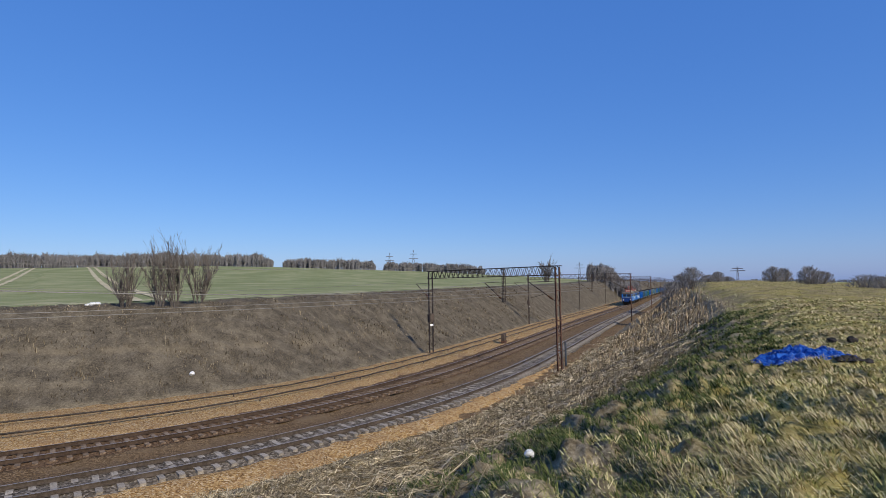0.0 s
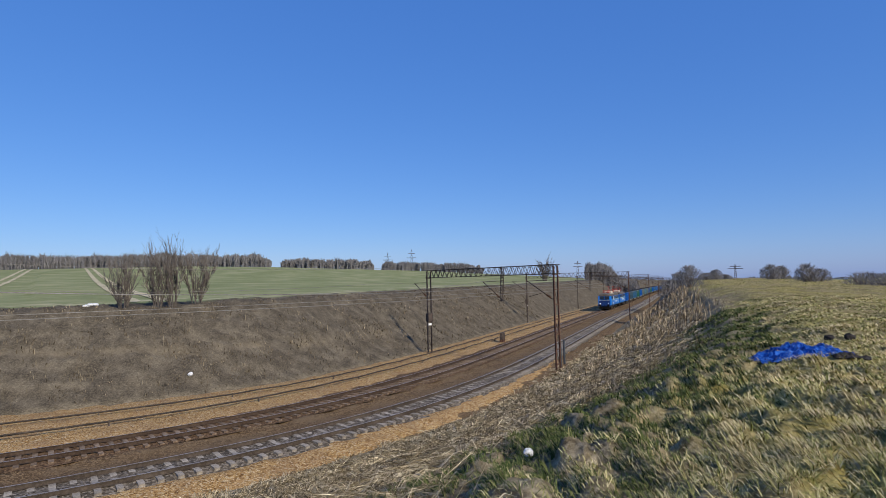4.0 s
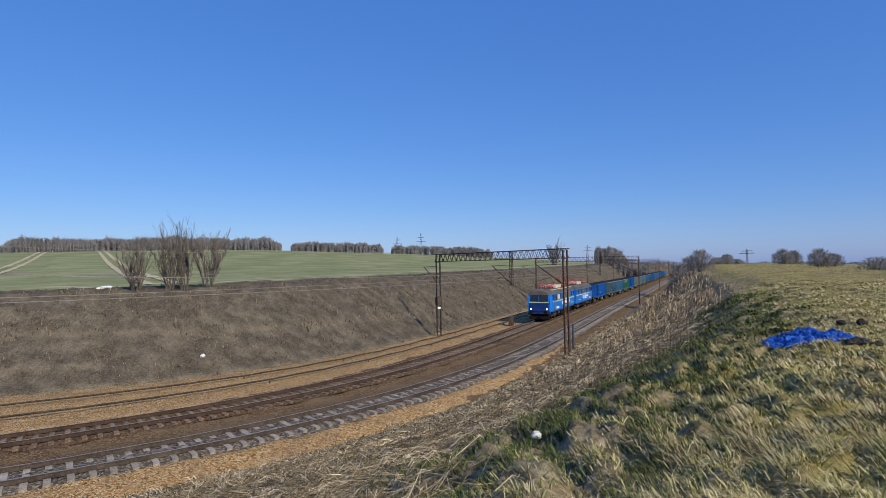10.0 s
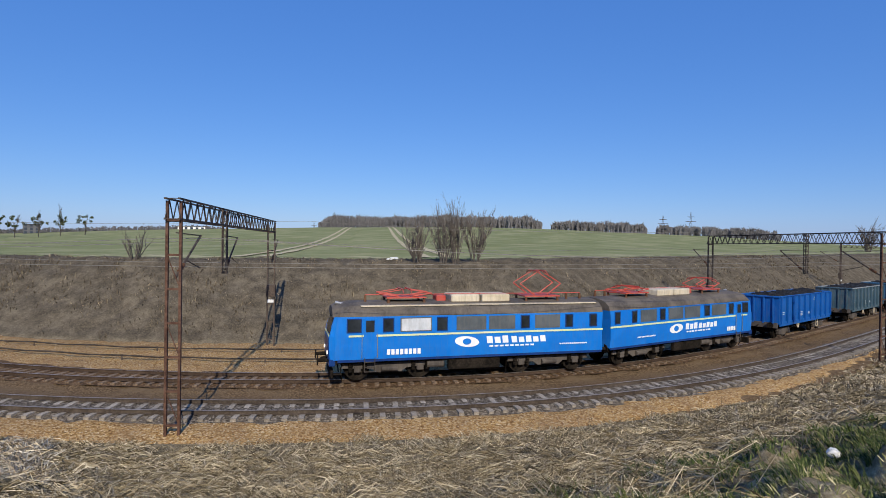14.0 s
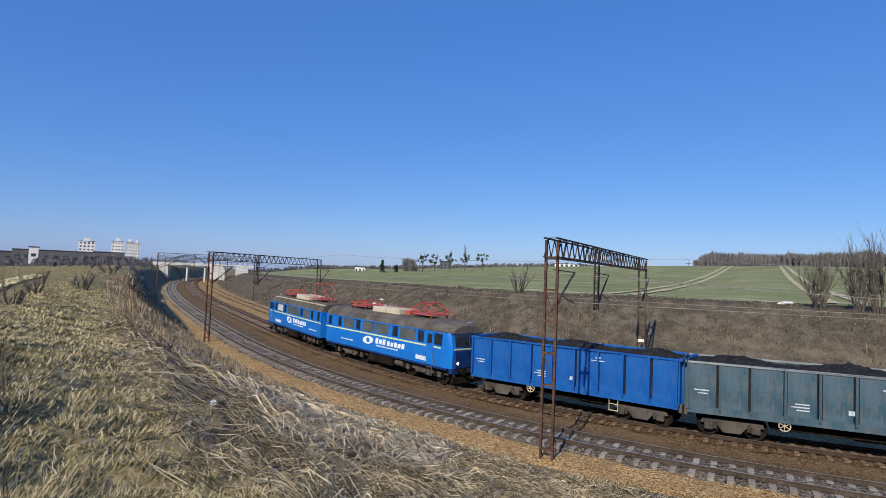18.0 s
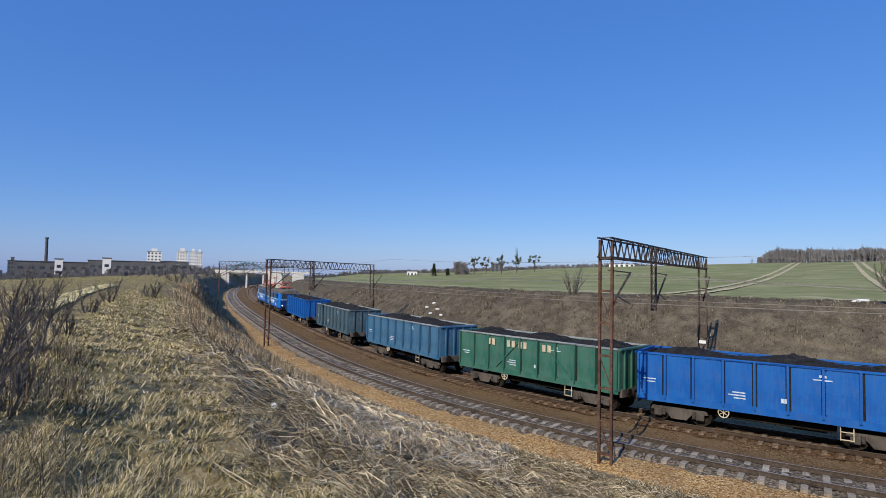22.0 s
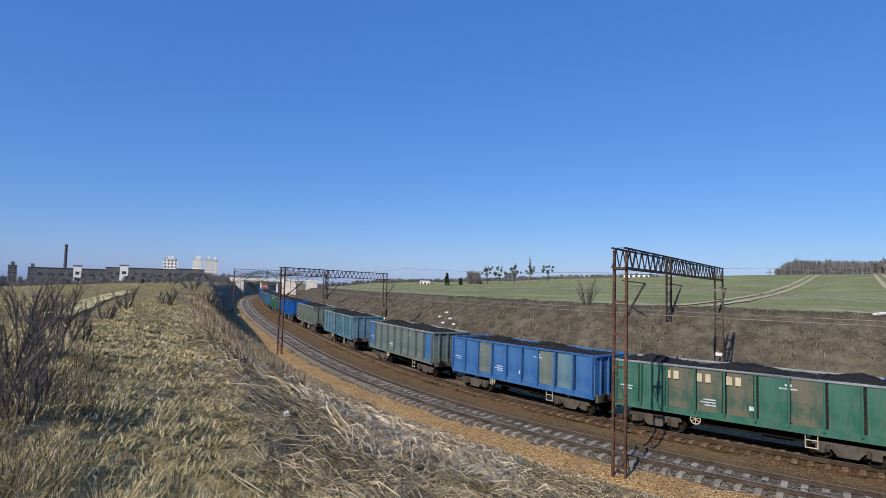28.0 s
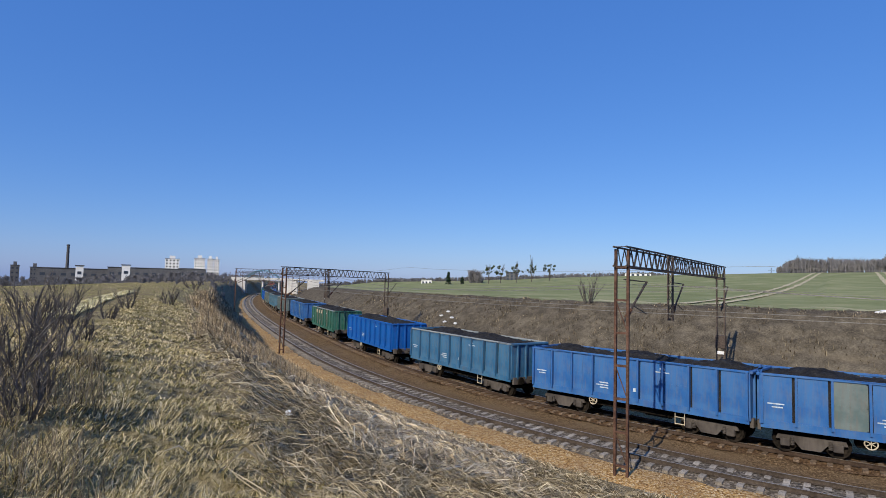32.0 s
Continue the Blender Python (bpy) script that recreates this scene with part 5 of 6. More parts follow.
PALEB = blades_mat("pale_reed", [(0.0, (0.24, 0.18, 0.11)), (0.4, (0.52, 0.42, 0.28)), (0.75, (0.71, 0.60, 0.43)), (1.0, (0.84, 0.75, 0.58))])
GREENB = blades_mat("green_tuft_blades", [(0.0, (0.026, 0.042, 0.011)), (0.5, (0.075, 0.10, 0.03)), (0.85, (0.15, 0.165, 0.058)), (1.0, (0.30, 0.27, 0.13))])
SCRUBB = blades_mat("scrub_stalks", [(0.0, (0.06, 0.047, 0.031)), (0.45, (0.125, 0.101, 0.072)), (0.8, (0.195, 0.163, 0.115)), (1.0, (0.285, 0.24, 0.168))])

DOWNHILL = math.radians(139)
PATH = ((103.8, 24.0), (101.9, 32.0), (100.2, 44.0), (98.1, 62.0))        # bearing and distance of the footpath


def path_at(u):
    """Place and heading on the footpath, u from 0 to 1."""
    az, r = np.interp(u, np.linspace(0, 1, 4), [p[0] for p in PATH]), np.interp(u, np.linspace(0, 1, 4), [p[1] for p in PATH])
    a = math.radians(az)
    x0, y0 = polar(*PATH[0])
    x1, y1 = polar(*PATH[-1])
    l = math.hypot(x1 - x0, y1 - y0)
    return -math.sin(a) * r, math.cos(a) * r, (x1 - x0) / l, (y1 - y0) / l


def trodden_path():
    """The footpath: short straw trodden flat and bleached."""
    rng = np.random.RandomState(77)
    n = 9000
    u, side = rng.uniform(0, 1, n), rng.uniform(-0.5, 0.5, n)
    P = np.array([path_at(q) for q in u])
    X, Y = P[:, 0] - P[:, 3] * side, P[:, 1] + P[:, 2] * side
    R = np.hypot(X, Y)
    blades("footpath", X, Y, ground_z(X, Y) + relief(X, Y) + 0.1, rng.uniform(0.08, 0.2, n), np.clip(rng.normal(1.3, 0.15, n), 0.5, 1.55), rng.uniform(0, 6.28, n), R * 0.0024, PATHB, "trodden pale footpath through dry grass", "path")


def off_path(x, y):
    az, r = np.degrees(np.arctan2(-x, y)), np.hypot(x, y)
    near = abs(az - np.interp(r, [p[1] for p in PATH], [p[0] for p in PATH])) * r * 0.0175 < 1.7
    return np.where(near & (r > 22) & (r < 64), 0.03, 1.0)


def near_straw(s, d, x, y):
    top = 2.6 * (1 - smooth(-2, 4, s))          # lower where the green brink begins
    return smooth(3.1, 4.3, d + 1.7 * smooth(-8, -25, s) + 0.45 * lumps(x, y, 3, 22)) * (1 - smooth(15.5 - top, 18.4 - top, d)) * (0.5 + 0.5 * np.clip(lumps(x, y, 5, 21) + 0.6, 0, 1))


def near_straw_mat():
    """Reeds beaten flat, lying in swathes."""
    rng, X, Y, Z, R, S, D, t, ang = sown(31, 150000, 2.6, 75, -25, 98, near_straw, 0.75, 10, 0.3)
    n = len(X)
    bear = DOWNHILL + 2.2 * lumps(X, Y, 3.5, 23) + rng.normal(0, 1.0, n)
    size = (0.5 + 0.5 * smooth(4, 9, D)) * (0.6 + 0.4 * smooth(5, 13, R))
    blades("flattened_straw", X, Y, Z + rng.uniform(0, 0.08, n), rng.uniform(0.3, 1.25, n) * size, np.full(n, 1.5), bear, np.maximum(0.007, R * 0.00078), STRAW, "pale dry reeds beaten flat on the side of the cutting", "dry grass", 0.1, 0.22)
    rng, X, Y, Z, R, S, D, t, ang = sown(38, 34000, 2.8, 60, -25, 98, lambda s, d, x, y: near_straw(s, d, x, y) * np.clip(lumps(x, y, 6, 44) + 0.25, 0, 1), 0.75, 14, 0.2)
    n = len(X)
    blades("tangled_straw", X, Y, Z + rng.uniform(0, 0.08, n), rng.uniform(0.3, 0.9, n) * (0.5 + 0.5 * smooth(4, 9, D)) * (0.6 + 0.4 * smooth(5, 13, R)), np.full(n, 1.4), rng.uniform(0, 6.28, n), np.maximum(0.008, R * 0.0010), REEDB, "tangled bleached stalks on the side of the cutting", "dry grass", 0.1, 0.34)


def pale_reeds():
    """A bleached swathe of reeds lying across the bank."""
    rng, X, Y, Z, R, S, D, t, ang = sown(40, 60000, 9, 60, 62, 92, lambda s, d, x, y: smooth(7, 11, s) * (1 - smooth(34, 46, s)) * smooth(5.0, 7.0, d) * (1 - smooth(14.0, 15.8, d)) * np.clip(lumps(x, y, 4, 51) + 0.75, 0, 1), 0.8, 12, 0.3)
    n = len(X)
    bear = DOWNHILL + 0.4 + 0.8 * lumps(X, Y, 5, 52) + rng.normal(0, 0.5, n)
    blades("bleached_reeds", X, Y, Z + rng.uniform(0.03, 0.14, n), rng.uniform(0.5, 1.4, n), np.full(n, 1.5), bear, np.maximum(0.014, R * 0.0012), PALEB, "bleached reeds lying flat on the side of the cutting", "dry reeds", 0.1, 0.36)


def near_stalks():
    rng, X, Y, Z, R, S, D, t, ang = sown(37, 22000, 9, 60, -30, 96, lambda s, d, x, y: smooth(4, 8, d) * (1 - smooth(14.0, 17.5, d)) * (0.15 + 0.85 * (1 - smooth(-5, 6, s))) * np.clip(lumps(x, y, 9, 41) + 0.4, 0, 1), 0.75, 5, 0.3)
    n = len(X)
    blades("dead_stalks", X, Y, Z, rng.uniform(0.4, 0.95, n), np.abs(rng.normal(0.3, 0.25, n)), ang, np.maximum(0.005, R * 0.00055), SCRUBB, "thin dead brown stalks standing in straw", "dead stalks", 0.2)


def open_turf(s, d):
    """Less straw where the green brink is."""
    return 1 - 0.95 * (1 - smooth(17.7, 19.3, d)) * (1 - smooth(-2, 4, s))


def hill_turf():
    """A low mat, and tussocks on it that fall over downhill."""
    rng, X, Y, Z, R, S, D, t, ang = sown(32, 170000, 1.6, 44, -42, 112, lambda s, d, x, y: smooth(16.6, 18.2, d) * off_path(x, y) * (0.4 + 0.6 * open_turf(s, d)), 0.62, 10, 0.16)
    n = len(X)
    bear = ang * 0.5 + DOWNHILL * 0.5 + rng.normal(0, 0.9, n)
    length, lean, width = rng.uniform(0.07, 0.22, n) * (1 - 0.25 * smooth(8, 17, R)), np.clip(rng.normal(1.36, 0.18, n), 0.3, 1.56), np.maximum(0.006, R * 0.0019)
    west = np.degrees(np.arctan2(-X, Y)) + rng.normal(0, 9, n) > 44
    for side, mat, label in ((~west, TURFB, "tussocky spring turf, half green and half straw"), (west, TURFW, "flattened tan winter grass with a little green")):
        blades("turf", X[side], Y[side], Z[side], length[side], lean[side], bear[side], width[side], mat, label, "grass")
    rng, X, Y, Z, R, S, D, t, ang = sown(39, 120000, 2.0, 46, -42, 112, lambda s, d, x, y: off_path(x, y) * open_turf(s, d) * smooth(16.4, 18.0, d) * (0.25 + 0.75 * np.clip(lumps(x, y, 0.9, 4) + 0.25, 0, 1)), 0.62, 46, 0.2)
    n = len(X)
    side = DOWNHILL + rng.normal(0, 0.5, n)
    bear = np.arctan2(np.sin(ang) * 0.6 + np.sin(side), np.cos(ang) * 0.6 + np.cos(side))
    blades("straw_tussocks", X, Y, Z, rng.uniform(0.10, 0.28, n) * (0.7 + 0.3 * smooth(2, 6, R)) * (1 - 0.25 * smooth(8, 17, R)), np.clip(rng.normal(1.28, 0.22, n), 0.05, 1.54), bear, np.maximum(0.006, R * 0.0012), TURFS, "tussocks of pale dry grass falling over downhill", "dry grass")


def dark_weeds():
    rng, X, Y, Z, R, S, D, t, ang = sown(43, 3000, 3.0, 12, 100, 112, lambda s, d, x, y: 0.15 + 0.85 * np.clip(lumps(x, y, 2.2, 71) + 0.35, 0, 1), 0.8, 14, 0.2)
    n = len(X)
    blades("dark_weeds", X, Y, Z, rng.uniform(0.18, 0.6, n), np.clip(rng.normal(0.75, 0.4, n), 0.0, 1.5), rng.uniform(0, 6.28, n), np.maximum(0.005, R * 0.0009), SCRUBB, "tangled dark dead weeds round bare shrubs", "dead weeds")


def brink_green():
    rng, X, Y, Z, R, S, D, t, ang = sown(33, 150000, 3, 38, -32, 50, lambda s, d, x, y: smooth(13.2, 15.0, d) * (1 - smooth(17.9, 19.4, d)) * (1 - smooth(-2, 3, s)) * (0.65 + 0.35 * np.clip(lumps(x, y, 1.7, 25), -1, 1)), 0.7, 24, 0.2)
    n = len(X)
    blades("green_tussocks", X, Y, Z, rng.uniform(0.09, 0.24, n), np.clip(rng.normal(1.28, 0.22, n), 0.2, 1.5), DOWNHILL + rng.normal(0, 0.9, n), np.maximum(0.009, R * 0.0017), GREENB, "dense green grass tussocks along the brink", "grass")


def far_scrub():
    rng, X, Y, Z, R, S, D, t, ang = sown(34, 70000, 30, 120, -16, 90, lambda s, d, x, y: smooth(-12.9, -14.0, d) * (1 - smooth(-21.5, -25, d)) * (0.25 + 0.75 * np.clip(lumps(x, y, 5, 26) + 0.35, 0, 1)), 0.9, 9, 0.35)
    n = len(X)
    pale = np.clip(lumps(X, Y, 7, 27), 0, 1)
    blades("scrub_stalks", X, Y, Z, rng.uniform(0.10, 0.32, n) * (0.8 + 0.7 * pale) * (1 - 0.6 * smooth(-19, -21, D)), np.clip(rng.normal(0.5, 0.35, n), 0.0, 1.4), ang, R * 0.0013, SCRUBB, "brown withered weeds on the far side of the cutting", "dead weeds")


def far_straw():
    rng, X, Y, Z, R, S, D, t, ang = sown(35, 30000, 30, 105, -14, 82, lambda s, d, x, y: smooth(-13.4, -15.0, d) * (1 - smooth(-21.5, -24, d)) * np.clip(lumps(x, y, 6, 28) * 1.3 - 0.35, 0, 1), 0.9, 9, 0.3)
    n = len(X)
    blades("straw_patches", X, Y, Z, rng.uniform(0.10, 0.30, n), np.clip(rng.normal(1.1, 0.3, n), 0.0, 1.5), ang, R * 0.0007, BANKB, "pale straw patches on the far side of the cutting", "dry grass")


def ridge_grass():
    rng, X, Y, Z, R, S, D, t, ang = sown(36, 40000, 38, 130, -42, 112, lambda s, d, x, y: off_path(x, y) * smooth(4, 7, d) * (1 - smooth(60, 90, d)), 0.9, 8, 0.4)
    n = len(X)
    mat_d = smooth(15, 18, D)
    keep = rng.uniform(0, 1, n) < mat_d
    blades("ridge_turf", X[keep], Y[keep], Z[keep], rng.uniform(0.06, 0.17, keep.sum()), np.clip(rng.normal(1.2, 0.25, keep.sum()), 0, 1.5), ang[keep], R[keep] * 0.0009, TURFB, "short turf on the ridge beside the cutting", "grass")
    keep = ~keep
    blades("bank_weeds", X[keep], Y[keep], Z[keep], rng.uniform(0.25, 0.8, keep.sum()), np.clip(rng.normal(0.4, 0.3, keep.sum()), 0, 1.4), ang[keep], R[keep] * 0.0010, BANKB, "brown weeds on the bank above the track", "dead weeds")
    rng, X, Y, Z, R, S, D, t, ang = sown(46, 26000, 22, 85, 78, 93, lambda s, d, x, y: smooth(6, 9, d) * (1 - smooth(16.5, 18.0, d)), 0.9, 8, 0.5)
    n = len(X)
    blades("bank_weeds", X, Y, Z, rng.uniform(0.2, 0.65, n), np.clip(rng.normal(0.4, 0.3, n), 0, 1.4), ang, R * 0.0008, BANKB, "brown weeds standing on the brink above the track", "dead weeds")


near_straw_mat()
pale_reeds()
trodden_path()
near_stalks()
hill_turf()
dark_weeds()
brink_green()
far_scrub()
far_straw()
ridge_grass()


# ---- bare trees and shrubs ----
def twig_mesh(name, segs):
    """Thin three-sided twigs from (a, b, radius) pieces, in one mesh."""
    a = np.array([q[0] for q in segs])
    b = np.array([q[1] for q in segs])
    r = np.array([q[2] for q in segs])
    w = b - a
    w = w / np.maximum(np.linalg.norm(w, axis=1, keepdims=True), 1e-6)
    u = np.cross(w, np.where(abs(w[:, 2:3]) < 0.9, np.array([[0, 0, 1.0]]), np.array([[1.0, 0, 0]])))
    u /= np.maximum(np.linalg.norm(u, axis=1, keepdims=True), 1e-6)
    v = np.cross(w, u)
    n = len(a)
    V = np.empty((n, 6, 3))
    for k in range(3):
        o = (u * math.cos(2.094 * k) + v * math.sin(2.094 * k))
        V[:, k] = a + o * r[:, None]
        V[:, 3 + k] = b + o * r[:, None] * 0.55
    base = np.arange(n)[:, None] * 6
    q = np.concatenate([base + np.array([[0, 1, 4, 3]]), base + np.array([[1, 2, 5, 4]]), base + np.array([[2, 0, 3, 5]])])
    return from_arrays(name, V.reshape(-1, 3), q)


def grow(rng, a, way, length, radius, depth, segs, spread, thin=0.6, up=0.25):
    """A limb and what branches off it."""
    p = np.array(a, float)
    w = np.array(way, float)
    n = 3
    for k in range(n):
        q = p + w * length / n
        segs.append((p, q, radius * (1 - 0.25 * k / n), depth))
        if depth > 0:
            for _ in range(rng.choice((1, 2) if depth > 1 else (2, 3))):
                side = np.array([rng.gauss(0, 1), rng.gauss(0, 1), rng.gauss(0, 0.6)])
                nw = w + side * spread + np.array([0, 0, up])
                nw /= np.linalg.norm(nw)
                grow(rng, p + (q - p) * rng.random(), nw, length * rng.uniform(0.4, 0.65), radius * thin * 0.7, depth - 1, segs, spread, thin, up)
        w = w + np.array([rng.gauss(0, 0.12), rng.gauss(0, 0.12), up * 0.15])
        w /= np.linalg.norm(w)
        p = q


def bare_tree(x, y, height, width, stems, seed, label, name="bare_tree", category="tree", depth=3, twig=0.012, group="", z=None, up=0.3):
    rng = random.Random(seed)
    segs = []
    for k in range(stems):
        ang = 6.283 * k / stems + rng.uniform(-0.4, 0.4)
        tilt = width / height * rng.uniform(0.15, 0.55) if stems > 1 else 0.05
        way = np.array([math.cos(ang) * tilt, math.sin(ang) * tilt, 1.0])
        way /= np.linalg.norm(way)
        off = 0.12 * width * (stems > 1)
        grow(rng, (math.cos(ang) * off, math.sin(ang) * off, -0.15), way, height * rng.uniform(0.5, 0.8), twig * 3.6, depth, segs, 0.34, 0.62, up)
    t = thing(name, label, category, pose(x, y, land(x, y) if z is None else z), group)
    thick = [q[:3] for q in segs if q[3] >= depth]
    thin = [(q[0], q[1], max(q[2], twig * 0.6)) for q in segs if q[3] < depth]
    part("trunk", twig_mesh("trunk", thick), M_BARK, t)
    part("crown", twig_mesh("crown", thin), M_TWIG, t, "leafless twigs")
    return t


for k, (az, d, h, w, n) in enumerate(((29.3, -21.0, 4.0, 2.0, 8), (26.6, -20.6, 4.2, 2.0, 8), (25.4, -20.2, 4.5, 1.7, 7), (23.4, -20.4, 4.2, 2.1, 8))):
    bare_tree(*on_ray(az, d), h, w, n, 50 + k, "leafless many-stemmed tree on the brink of the cutting", group="trees on the brink", depth=3, twig=0.018, up=0.45)
bare_tree(*on_ray(55.2, -19.8), 2.4, 2.2, 8, 61, "leafless shrub on the brink of the cutting", "bare_shrub", "shrub", depth=2, twig=0.015)

def bush(x, y, h, w, n, seed, label, group, twig):
    """A dense leafless bush: stems fan out to a rounded head full of fine twigs."""
    rng = np.random.RandomState(seed)
    stems, fine = [], []
    for k in range(14):
        a, q = rng.uniform(0, 6.28), math.sqrt(rng.uniform(0, 1)) * w * 0.32
        top = np.array([math.cos(a) * q, math.sin(a) * q, h * rng.uniform(0.45, 0.7)])
        stems.append((np.array([math.cos(a) * q * 0.3, math.sin(a) * q * 0.3, -0.2]), top, twig * 2))
    for k in range(n):
        a, q, e = rng.uniform(0, 6.28), math.sqrt(rng.uniform(0, 1)), rng.uniform(0.12, 1.0)
        rad = w * 0.5 * q * math.sqrt(max(0.05, 1 - (e - 0.35) ** 2 / 0.45))
        b = np.array([math.cos(a) * rad, math.sin(a) * rad, h * e * (0.92 + 0.16 * rng.rand())])
        l = h * rng.uniform(0.10, 0.22)
        way = np.array([math.cos(a) * 0.5 + rng.normal(0, 0.35), math.sin(a) * 0.5 + rng.normal(0, 0.35), rng.uniform(0.4, 1.1)])
        fine.append((b - way * l, b + way * l * 0.4, twig))
    t = thing("bare_shrub", label, "shrub", pose(x, y, land(x, y)), group)
    part("trunk", twig_mesh("trunk", stems), M_BARK, t)
    # the hazed wood tone softens the crown, as air would at this distance
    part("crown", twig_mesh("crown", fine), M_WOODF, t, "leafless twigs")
    return t


# shrubs on the ridge to the north, and by the camera to the west
for k, (az, r, h, w) in enumerate(((-21.6, 128, 3.6, 4.6), (-22.6, 132, 3.4, 5.0), (-23.5, 92, 3.2, 4.0), (-24.9, 150, 1.6, 4.0), (-25.7, 158, 2.4, 3.4), (-26.4, 165, 1.2, 4.0), (-30.0, 118, 2.6, 3.6), (-30.8, 122, 2.4, 3.4), (-32.7, 92, 2.4, 3.4), (-33.5, 96, 1.8, 3.6), (-36.6, 75, 1.3, 4.0), (-38.0, 70, 1.2, 4.0))):
    bush(*polar(az, r), h, w, 520, 70 + k, "dense leafless shrub on a grassy ridge", "ridge shrubs", 0.012 + r * 0.00022)
bare_tree(*polar(-10.2, 230), 8.5, 5.0, 9, 81, "lone leafless tree at the field's edge", depth=3, twig=0.05, up=0.12)
for k, (az, r, h, w) in enumerate(((103.6, 13.0, 1.2, 1.1), (105.6, 10.5, 1.3, 1.3), (107.0, 9.5, 1.25, 1.2), (105.0, 16.5, 1.5, 1.5), (105.8, 7.5, 0.7, 0.7), (104.6, 8.6, 0.8, 0.8), (106.2, 12.5, 1.3, 1.2), (101.6, 16.0, 0.7, 0.7), (104.4, 20.0, 1.4, 1.5), (102.9, 26.0, 1.5, 1.8), (105.6, 24.0, 1.7, 2.0), (99.8, 24.0, 0.8, 0.9), (102.3, 20.0, 1.0, 1.0), (98.5, 32.0, 1.2, 1.2), (95.2, 40.0, 1.3, 1.8), (91.8, 62, 1.4, 2.2), (93.2, 88, 2.0, 3.5), (88.5, 17.5, 0.6, 0.6), (83.5, 18.5, 0.55, 0.5))):
    bare_tree(*polar(az, r), h, w, 6, 90 + k, "dark leafless shrub in dry grass", "bare_shrub", "shrub", depth=2, twig=0.004 + r * 0.00022, group="shrubs by the path", up=0.15)


def wood(name, label, a0, a1, r0, r1, n, h0, h1, seed, twigs=20, mat=None, bushy=0.0):
    """A leafless wood far off: many trunks with upright twigs, in one object."""
    rng = np.random.RandomState(seed)
    az, r = rng.uniform(a0, a1, n), rng.uniform(r0, r1, n)
    x, y = -np.sin(np.radians(az)) * r, np.cos(np.radians(az)) * r
    z = ground_z(x, y) - 0.3
    end = smooth(0, (a1 - a0) * 0.05, np.minimum(az - a0, a1 - az))
    h = rng.uniform(h0, h1, n) * (0.9 + 0.10 * lumps(az * 2.1, r * 0.02, 5, seed)) * (0.6 + 0.4 * end)
    k = np.repeat(np.arange(n), twigs)
    m = len(k)
    zb = h[k] * rng.uniform(0.05 if bushy else 0.2, 0.82, m)
    a, ln = rng.uniform(0, 6.28, m), h[k] * rng.uniform(0.14, 0.32, m)
    out = 0.5 + bushy
    A = np.concatenate([np.column_stack([x, y, z]), np.column_stack([x[k], y[k], z[k] + zb])])
    B = np.concatenate([np.column_stack([x, y, z + h * 0.92]), np.column_stack([x[k] + np.cos(a) * ln * out, y[k] + np.sin(a) * ln * out, z[k] + zb + ln * rng.uniform(0.55, 1.0, m)])])
    rad = np.concatenate([0.10 + r * 0.0005, 0.03 + r[k] * 0.0004])
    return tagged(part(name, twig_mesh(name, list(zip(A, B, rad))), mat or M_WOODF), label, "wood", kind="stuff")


wood("far_wood", "leafless grey-brown wood along the hilltop", 16.8, 39.1, 345, 385, 1300, 7.0, 9.0, 5, twigs=16)
wood("far_wood", "leafless grey-brown wood along the hilltop", 6.9, 15.9, 352, 385, 460, 6.0, 7.6, 6, twigs=16)
wood("far_wood", "leafless grey-brown wood along the hilltop", -4.1, 6.1, 352, 385, 520, 5.2, 7.0, 7, twigs=16)
wood("far_wood", "leafless copse beyond the railway cutting", -19.0, -14.1, 250, 285, 300, 7, 9.5, 8, twigs=20)
wood("far_wood", "low hedge and trees at the far edge of the field", 48, 84, 356, 378, 1500, 1.2, 3.4, 9, twigs=11, bushy=0.5)
wood("far_wood", "low trees along a distant green hill", -50, -28, 360, 385, 500, 1.0, 2.2, 10, twigs=12, bushy=0.5)
wood("far_wood", "thicket of leafless bushes before the town", 89.5, 114, 190, 290, 1300, 1.0, 2.4, 11, twigs=16, bushy=0.5)
wood("far_wood", "leafless trees among the town's buildings", 86.5, 114, 350, 430, 800, 3.0, 5.5, 13, twigs=14, bushy=0.3)
wood("far_wood", "thicket of leafless bushes before the town", 90.5, 98, 120, 160, 26, 1.2, 2.4, 12, twigs=24, bushy=0.5)
wood("far_wood", "rounded leafless bushes before the town", 91.0, 105, 225, 250, 60, 2.6, 4.6, 15, twigs=60, bushy=0.7)
wood("far_wood", "grey leafless tree among dark hedges", 65.6, 66.9, 312, 322, 22, 7.0, 8.5, 14, twigs=40, bushy=0.25)


# mistletoe trees in a row and a conifer at the field's edge
M_MISTLE = surf("mistletoe", (0.03, 0.04, 0.015), (0.06, 0.075, 0.03), (0.10, 0.11, 0.05), 2, 9, 0.9, 0, 0, island=0.4)
M_NEEDLE = surf("dark_needles", (0.012, 0.022, 0.012), (0.028, 0.045, 0.024), (0.05, 0.075, 0.04), 2, 9, 0.9, 0, 0, island=0.4)


def leaf_ball(rng, c, r, n, size):
    V = []
    for _ in range(n):
        p = rng.normal(0, 1, 3)
        p = c + p / np.linalg.norm(p) * r * rng.uniform(0.35, 1.0)
        for _k in range(3):
            V.append(p + rng.normal(0, size, 3))
    return V


